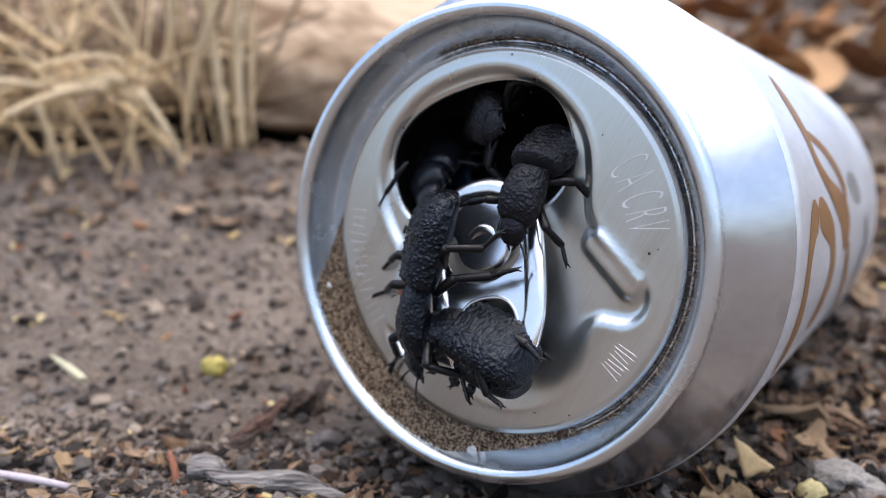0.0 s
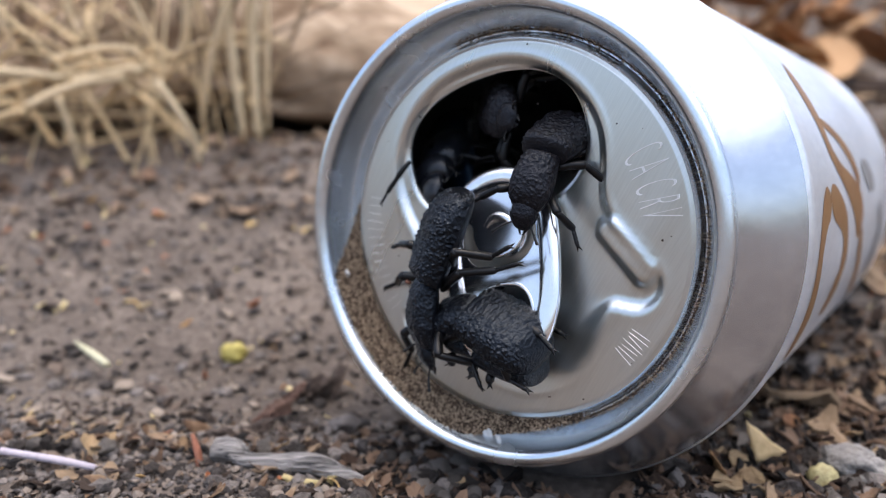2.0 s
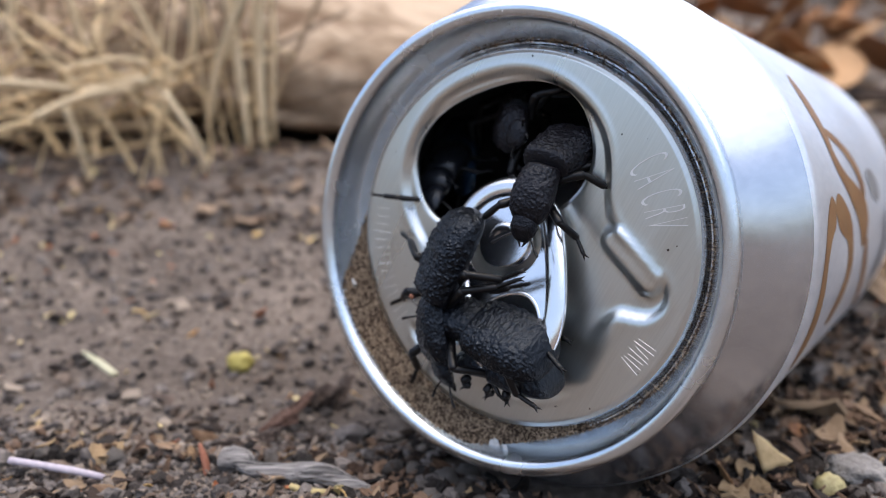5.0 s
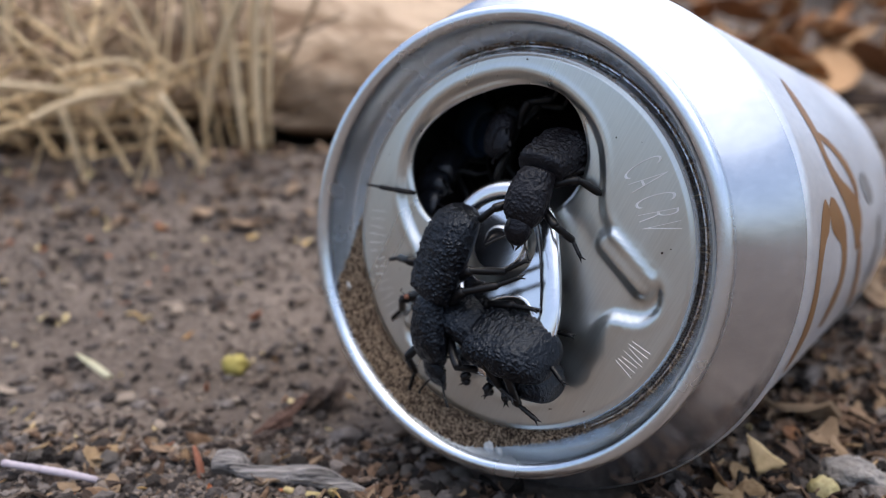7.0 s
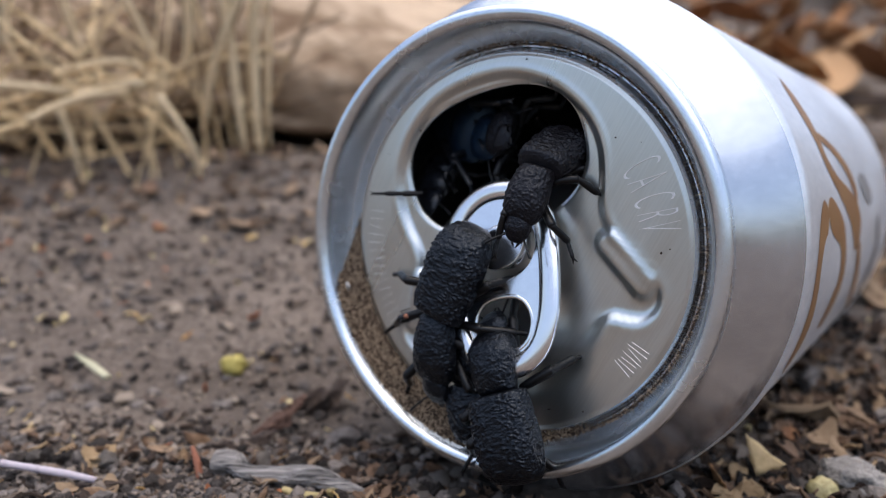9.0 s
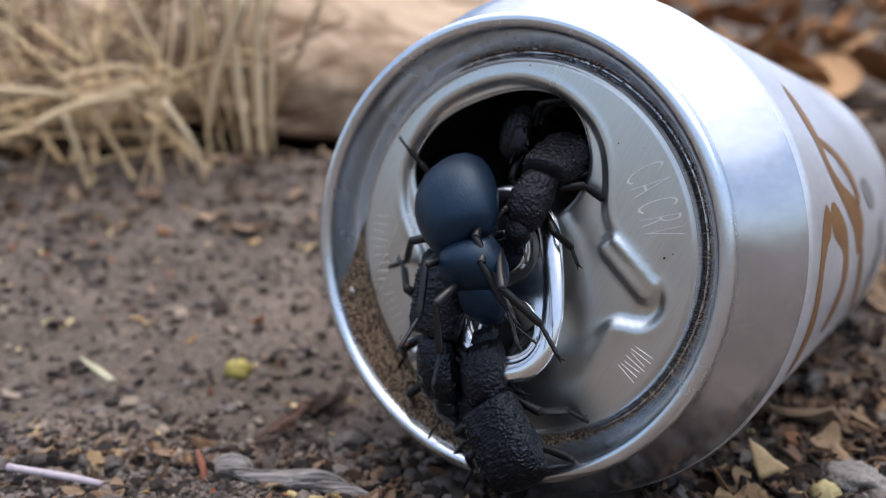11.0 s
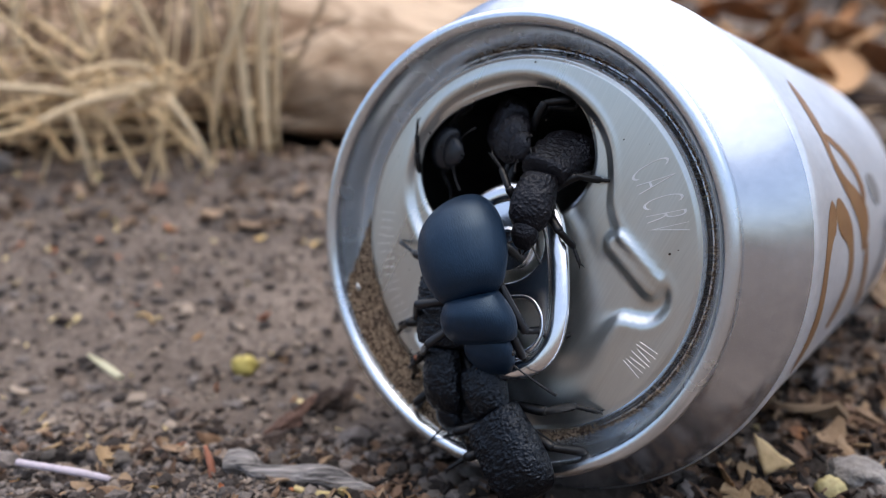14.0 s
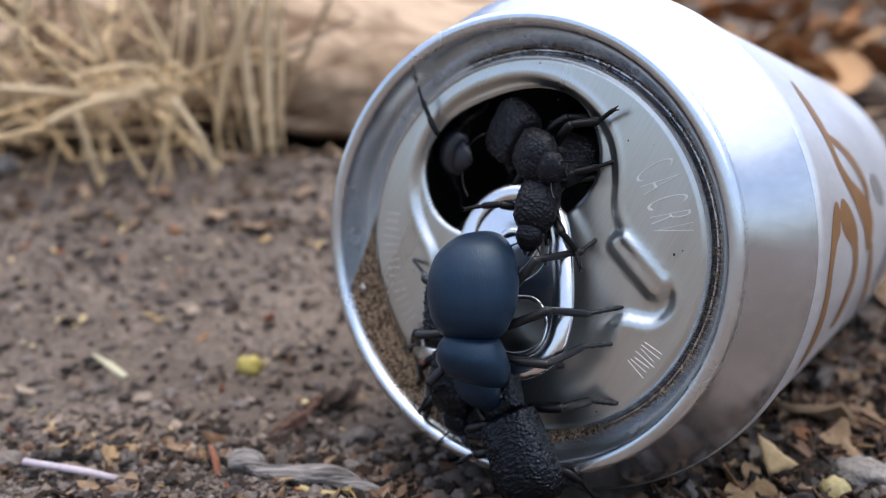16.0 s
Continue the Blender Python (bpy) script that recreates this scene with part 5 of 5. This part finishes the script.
TRACK_C = [
    (0, (6.6, 9.0, -2.0), (7.8, 15.3, -16.0), (5.3, 2.0, 0.5), 0),
    (2, (6.0, 9.3, -2.0), (7.2, 15.6, -16.0), (4.7, 2.2, 0.5), 0),
    (4, (5.4, 9.1, -2.0), (6.9, 15.5, -16.0), (4.1, 2.1, 0.5), 0),
    (7, (5.5, 8.9, -2.0), (7.1, 15.2, -16.0), (4.0, 2.2, 0.5), 0),
    (9.2, (5.5, 9.2, -2.0), (7.2, 15.3, -16.0), (3.9, 2.0, 0.5), 0),
    (11.5, (5.7, 8.9, -2.0), (7.1, 15.4, -16.0), (3.8, 3.0, 0.5), 0),
    (14, (4.8, 8.6, -2.0), (6.9, 15.4, -16.0), (4.1, 2.6, 0.5), 0),
    (16, (4.7, 8.5, -2.0), (7.1, 15.0, -16.0), (4.1, 2.3, 0.5), 0),
]
TRACK_D = [
    (0, (0.8, 13.5, -2.5), (-8.7, 16.4, -18.0), 0),
    (1.5, (1.1, 13.5, -2.5), (-8.3, 16.5, -18.0), 0),
    (2.5, (0.2, 12.7, -2.5), (-9.5, 15.3, -18.0), 0),
    (4.2, (1.5, 12.8, -3.0), (-7.5, 15.6, -18.0), 0),
    (6.3, (-1.7, 12.2, -5.0), (-8.1, 15.0, -20.0), 0),
    (9.2, (-2.0, 12.6, -6.0), (-8.0, 15.4, -21.0), 0),
    (11.3, (0.9, 13.0, -4.0), (-5.7, 15.9, -19.0), 0),
    (12.5, (1.4, 13.1, -3.5), (-5.6, 16.2, -19.0), 0),
    (13.5, (0.5, 11.9, -2.5), (-6.6, 15.2, -17.0), 0),
    (14, (1.7, 11.7, -1.5), (-6.3, 15.6, -14.0), 0),
    (14.5, (2.4, 8.0, 1.0), (-3.6, 15.8, -9.0), 0),
    (15, (3.9, 8.6, 1.5), (-4.6, 15.9, -9.0), 0),
    (15.5, (7.1, 8.6, 2.0), (-5.5, 15.6, -9.0), 0),
    (16, (8.0, 8.6, 2.0), (-5.7, 15.8, -9.0), 0),
]
TRACK_E = [
    (0, (-11.5, 6.2, -14.0), (-23.2, 12.7, -32.0), 0),
    (4.2, (-15.4, 5.4, -14.0), (-25.4, 12.1, -32.0), 0),
    (7, (-9.8, 13.3, -14.0), (-22.0, 16.8, -32.0), 0),
    (8.7, (-8.5, 12.5, -12.0), (-20.1, 17.1, -30.0), 0),
    (9.2, (-1.9, 11.5, -5), (-22.1, 19.2, -21), 0),
    (10.2, (-2.2, 2.6, -1.0), (-17.3, 16.0, -18.0), 0),
    (11.3, (0.4, 0.7, 5.0), (-5.8, 8.7, 0.5), (0.6, -7.0, 3.5), 0),
    (12, (0.5, 0.6, 5.0), (-5.3, 8.8, 0.5), (2.6, -6.3, 3.5), 0),
    (12.5, (0.8, 0.1, 5.0), (-5.9, 8.5, 0.5), (4.6, -6.5, 3.5), 0),
    (13, (0.9, -0.9, 5.0), (-5.6, 7.4, 0.5), (4.6, -7.8, 3.5), 0),
    (13.5, (0.1, -1.6, 5.0), (-5.7, 6.9, 1.0), (4.2, -8.3, 4.0), 0),
    (14, (0.4, -4.5, 5.5), (-4.9, 5.9, 1.5), (1.9, -12.7, 4.5), 0),
    (14.5, (1.9, -6.6, 6.0), (-4.3, 3.3, 2.0), (4.7, -14.2, 4.5), 0),
    (15, (-0.2, -9.7, 6.0), (-3.6, 1.0, 2.5), (0.4, -19.1, 4.5), 0),
    (15.5, (-2.2, -10.0, 6.0), (-2.1, 1.4, 2.5), (-5.0, -19.9, 4.5), 0),
    (16, (0.2, -9.0, 6.0), (-1.8, 1.4, 2.5), (-0.5, -19.4, 4.5), 0),
]
TRACK_G = [
    (0, (-6.6, -11.9, -2.1), (5.8, -14.6, -0.7), 80),
    (1.5, (-6.7, -12.1, -2.1), (6.0, -14.8, -0.7), 80),
    (3.5, (-5.6, -15.4, -2.1), (7.0, -15.5, -0.7), 80),
    (4.2, (-5.8, -15.1, -2.1), (7.2, -15.3, -0.7), 80),
    (6.3, (-5.1, -13.4, -2.1), (8.0, -15.1, -0.7), 80),
    (7, (-4.8, -13.3, -2.1), (8.1, -15.1, -0.7), 78),
    (8, (-3.9, -15.1, -2.1), (7.3, -16.8, -0.7), 62),
    (8.5, (-4.0, -15.1, -2.1), (7.1, -17.7, -0.7), 50),
    (8.7, (-3.8, -14.7, -2.1), (7.2, -18.1, -0.7), 45),
    (8.85, (-4.7, -11.8, -2.2), (3.0, -23.3, -1.0), 25),
    (9.2, (-5.8, -7.7, -2.4), (-1.5, -23.4, -1.5), 5),
    (11.3, (-6.4, -7.6, -2.4), (-1.8, -23.0, -1.5), 0),
    (12.5, (-6.2, -8.2, -2.4), (-1.7, -23.6, -1.5), 0),
    (16, (-6.4, -8.8, -2.4), (-1.9, -24.4, -1.5), 0),
]
TRACK_F = [
    (0, (-11.0, 5.3, -6.0), (-14.2, 10.8, -18.0), 0),
    (4.2, (-14.0, 4.2, -6.0), (-17.2, 10.2, -18.0), 0),
    (9.2, (-14.7, 4.2, -8.0), (-17.7, 10.4, -20.0), 0),
    (12.5, (-13.9, 5.3, -7.0), (-16.5, 12.3, -18.0), 0),
    (13.5, (-9.3, 10.7, -4.0), (-19.0, 13.5, -16.0), 0),
    (14, (-9.4, 11.0, -4.0), (-19.0, 13.8, -17.0), 0),
    (14.5, (-8.8, 10.7, -3.5), (-18.5, 13.5, -17.0), 0),
    (15.2, (-9.1, 10.8, -3.5), (-18.8, 13.6, -17.0), 0),
    (16, (-8.5, 10.4, -3.5), (-18.0, 13.3, -17.0), 0),
]


# the raised front leg of the beetle inside the can: seconds, hip, toe
FEELER = [
    (0, (-11.4, 9.3, -3.6), (-14.8, 4.1, -2.2)),
    (2.5, (-13.3, 7.6, -3.6), (-16.3, 3.2, -2.2)),
    (4.2, (-13.1, 4.7, -3.6), (-16.9, 4.6, -2.2)),
    (6.3, (-13.1, 4.8, -3.6), (-17.8, 5.4, -2.2)),
    (8, (-12.8, 6.9, -3.6), (-15.8, 7.5, -2.2)),
    (9.2, (-11.5, 5.6, -3.6), (-14.2, 5.5, -2.2)),
    (11.3, (-10.5, 9.4, -3.6), (-12.6, 12.2, -2.2)),
    (12.5, (-13.5, 7.5, -3.6), (-18.0, 7.7, -2.2)),
    (13.5, (-13.4, 9.4, -3.6), (-16.9, 11.7, -2.2)),
    (14, (-13.7, 8.6, -3.6), (-13.4, 16.2, -2.2)),
    (14.5, (-12.6, 9.3, -3.6), (-7.4, 18.0, -2.2)),
    (15, (-13.3, 9.3, -3.6), (-14.0, 15.0, -2.2)),
    (15.5, (-12.0, 13.1, -3.6), (-13.1, 19.7, -2.2)),
    (16, (-11.6, 13.4, -3.6), (-14.2, 19.7, -2.2)),
]


# where feet are set, by beetle and leg: seconds and a place in the can's space, mm
AIMS = {
    ("a", 1): [(0, -12.5, -15.7, -3), (7, -13.6, -20.5, -3), (9.2, -14.4, -21.2, -3), (16, -12.1, -23.5, -3)],
    ("a", 2): [(0, 4.8, -2.5, 1), (4, 2.8, -3.8, 1), (7, 2.8, -4, 1), (9.2, 3.2, -10.4, -1), (11.3, -1.9, -13.2, 0), (16, -2.5, -15.2, 0)],
    ("a", 3): [(0, -14.2, -7.2, -3), (4, -14.7, -8.4, -3), (7, -13.5, -9.1, -3), (8.7, -15.4, -11.9, -3), (9.2, -19.2, -14.4, -3), (11.3, -13.3, -15.6, -3), (16, -13.5, -19.2, -3)],
    ("a", 5): [(0, -11.6, -3.4, -3), (2, -13.4, -3, -3), (4, -15.9, 2.1, -3), (6.5, -15.7, -2.8, -3), (7.2, -15.6, -3.3, -3), (9.2, -14.3, -5.4, -3), (11.3, -15.8, -1.3, -3), (14, -15.1, -12.2, -3), (16, -13.9, -13.9, -3)],
    ("b", 0): [(0, 0.5, -13, 0), (8.5, -1.3, -13.6, 0), (9, -4.5, -12.1, -2), (16, -6.7, -14.8, -2)],
    ("b", 1): [(0, 9.2, -1.2, -1), (2, 8.4, -1.5, -1), (4, 7.7, -1, -1), (6.5, 4.5, -6.5, -1), (7.2, 2.5, -6.9, -1), (8.6, 2.5, -7.9, -1), (9, 3.2, -10.6, -2), (16, 3, -14.7, -2)],
    ("b", 2): [(0, 6.2, -12.4, 3), (8.5, 3.5, -15.4, 3), (9, -1.7, -20.9, 0), (16, -3.1, -22.3, 0)],
    ("b", 3): [(0, 10.6, -12.3, -3), (4, 10.3, -11.4, -3), (7.2, 11.2, -9.5, -3), (8.6, 10.9, -11.7, -3), (9, 8.3, -13.7, -3), (11.5, 8.9, -19.4, -3), (16, 10.9, -17.3, -3)],
    ("b", 4): [(0, 3.4, -13.5, 3), (4, 6.1, -15.7, 3), (8.5, 6.4, -16.8, 3), (9, 0, -24.1, 1), (16, -0.8, -24.4, 1)],
    ("b", 5): [(0, 11.6, -10.4, 4), (8.5, 10.6, -14.4, 2), (9, 8.7, -23.5, -1), (11.5, 10, -21.9, -1), (14, 9.8, -21.9, -1), (16, 10.2, -25.5, -1)],
    ("c", 0): [(0, 9.6, 0.9, -2), (7, 8.8, 1.6, -2), (16, 7.3, 1.7, -2)],
    ("c", 1): [(0, -2.9, 4.3, 0), (4, -1.1, 2.6, 0), (7, -1, 2.7, 0), (9, 1.8, 0.5, 0), (11.3, 1.9, 4.4, 0), (13, 0.3, 9.2, 0), (14, -1.4, 12, 0), (16, -1.3, 4.6, 0)],
    ("c", 3): [(0, 4, 1.8, 1), (7, 3.3, 2.7, 1), (16, 3.8, 1.7, 1)],
    ("c", 2): [(0, 10.5, 6.1, -4.5), (4, 10.4, 6.9, -4.5), (7, 10.4, 6.3, -4.5), (9, 10.5, 6.3, -4.5), (12.5, 10.3, 6.2, -4.5), (16, 10.1, 9.4, -4.5)],
    ("e", 0): [(9, 1.9, 16.7, -3), (11.3, 9.6, -9.6, -2), (12.5, 9.5, -9.7, -2), (14, 4.4, -9.9, -2), (16, 9.2, -11.2, -2)],
    ("e", 1): [(9, -3, 1.4, -1), (11.3, -9.8, -11.3, 1.5), (12.5, -9.4, -11.1, 1.5), (14, -11.3, -15.3, 1), (16, -12.1, -22.3, 1)],
    ("e", 2): [(9, -0.7, 8.9, -6), (11.3, 2.3, -3.7, -1), (13, 2.7, -5.1, -1), (14, 4.5, -7.7, -2), (15, 7.8, -5.7, -2), (16, 9.2, -6.9, -2)],
    ("e", 3): [(9, -7.8, 7.1, -2), (11.3, -12.6, -2.6, 0), (12.5, -10.8, -6.4, 0.5), (14, -10.9, -9, 0.5), (16, -11.6, -13.5, 0.5)],
    ("e", 4): [(9, -7.6, 14, -12), (11.3, -1.5, 2.8, -4), (14, 1.8, -2, -2), (16, 5.2, -2.4, -1)],
    ("e", 5): [(11.3, -17.9, -2.4, -3), (12.5, -15.5, -0.4, -3), (14, -16.1, -1.4, -3), (16, -13.4, -3.4, -3)],
}


def between(rows, t):
    """The row at t seconds, between two rows of one length."""
    for a, b in zip(rows, rows[1:]):
        if a[0] <= t <= b[0]:
            if len(a) != len(b):
                return a if t < b[0] else b
            w = (t - a[0]) / (b[0] - a[0])
            return (t, *[tuple(np.array(p) * (1 - w) + np.array(q) * w) if isinstance(p, tuple) else p * (1 - w) + q * w for p, q in zip(a[1:], b[1:])])
    return rows[0] if t < rows[0][0] else rows[-1]


def step_legs(who, legs, spans, swing, phase, track, waist):
    """Legs swing about their hips while the beetle walks, or reach for a foothold; the front pair follows the bend of the waist."""
    for i, leg in enumerate(legs):
        base = leg.matrix_basis.copy()
        side = -1 if i % 2 == 0 else 1
        goals = AIMS.get((who, i))
        toe, knee = Vector(leg["toe"]), Vector(leg["knee"])
        rows = []
        for n in range(65):
            t = n * 0.25
            on_move = any(a <= t <= b for a, b in spans)
            s = math.sin(t * 5.2 + phase + (i % 3) * 2.1 + (i % 2) * 3.1) if on_move else 0.25 * math.sin(t * 1.7 + i + phase)
            body, bend = crawl(between(track, t), waist)
            m = (about(bend, waist) if i < 2 else Matrix.Identity(4)) @ base
            if goals and t >= goals[0][0]:
                goal = (body @ m).inverted() @ CAN @ (Vector(between(goals, t)[1:]) * MM)
                turn = toe.rotation_difference(goal).to_matrix().to_4x4()
                axis = goal.normalized()
                now, up = turn @ knee, Vector((0, 0, 1))
                now, up = now - axis * now.dot(axis), up - axis * up.dot(axis)
                spin = math.atan2(axis.dot(now.cross(up)), now.dot(up)) if now.length * up.length > 1e-6 else 0.0
                m = m @ Matrix.Rotation(spin, 4, axis) @ turn @ pose(0, 0, 0, 0, 0, 3 * s)
            else:
                m = m @ pose(0, 0, 0, 0, -side * swing * 0.4 * max(0.0, s), side * swing * s)
            rows.append((t, m))
        walk(leg, rows)


def motions():
    for who, be, legs, front, track, spans, swing, phase in (
            ("a", beetle_a, legs_a, front_a, TRACK_A, [(8.6, 12.0)], 14, 0.0), ("b", beetle_b, legs_b, front_b, TRACK_B, [(1.5, 4.0), (7.0, 9.2)], 14, 1.0),
            ("c", beetle_c, legs_c, front_c, TRACK_C, [], 8, 2.0), ("d", beetle_d, legs_d, front_d, TRACK_D, [(0, 16)], 14, 0.7),
            ("e", beetle_e, legs_e, front_e, TRACK_E, [(8.0, 16)], 15, 0.3), ("f", beetle_f, legs_f[:1] + legs_f[2:], front_f, TRACK_F, [(11, 16)], 10, 1.9),
            ("g", beetle_g, legs_g, front_g, TRACK_G, [], 8, 2.6)):
        waist = be["waist"]
        poses = [(row[0], *crawl(row, waist)) for row in track]
        walk(be, [(t, m) for t, m, q in poses])
        bends = [(t, q) for t, m, q in poses]
        if any(q.angle > 0.02 for t, q in bends):
            for piece in front:
                walk(piece, [(t, about(q, waist)) for t, q in bends])
        step_legs(who, legs, spans, swing, phase, track, waist)
    waist = beetle_a["waist"]
    walk(mite, [(row[0], crawl(row, waist)[0] @ pose(3.6 * MM, 2.2 * MM, 0.9 * MM, 0, 70, 20)) for row in TRACK_A])
    rows = []
    for t, base, tip in FEELER:
        at = [Vector([np.interp(t, [r[0] for r in TRACK_F], [r[k][c] for r in TRACK_F]) for c in range(3)]) for k in (1, 2)]
        way = (Vector(tip) - Vector(base)).normalized()
        up = way.cross(Vector((0, 0, 1))).cross(way).normalized()
        m = Matrix.Identity(4)
        for i, c in enumerate((way, up.cross(way), up)):
            m.col[i][:3] = c
        m.translation = Vector(base) * MM
        rows.append((t, crawl((t, at[0], at[1], 0), 0)[0].inverted() @ CAN @ m))
    walk(legs_f[1], rows)


motions()
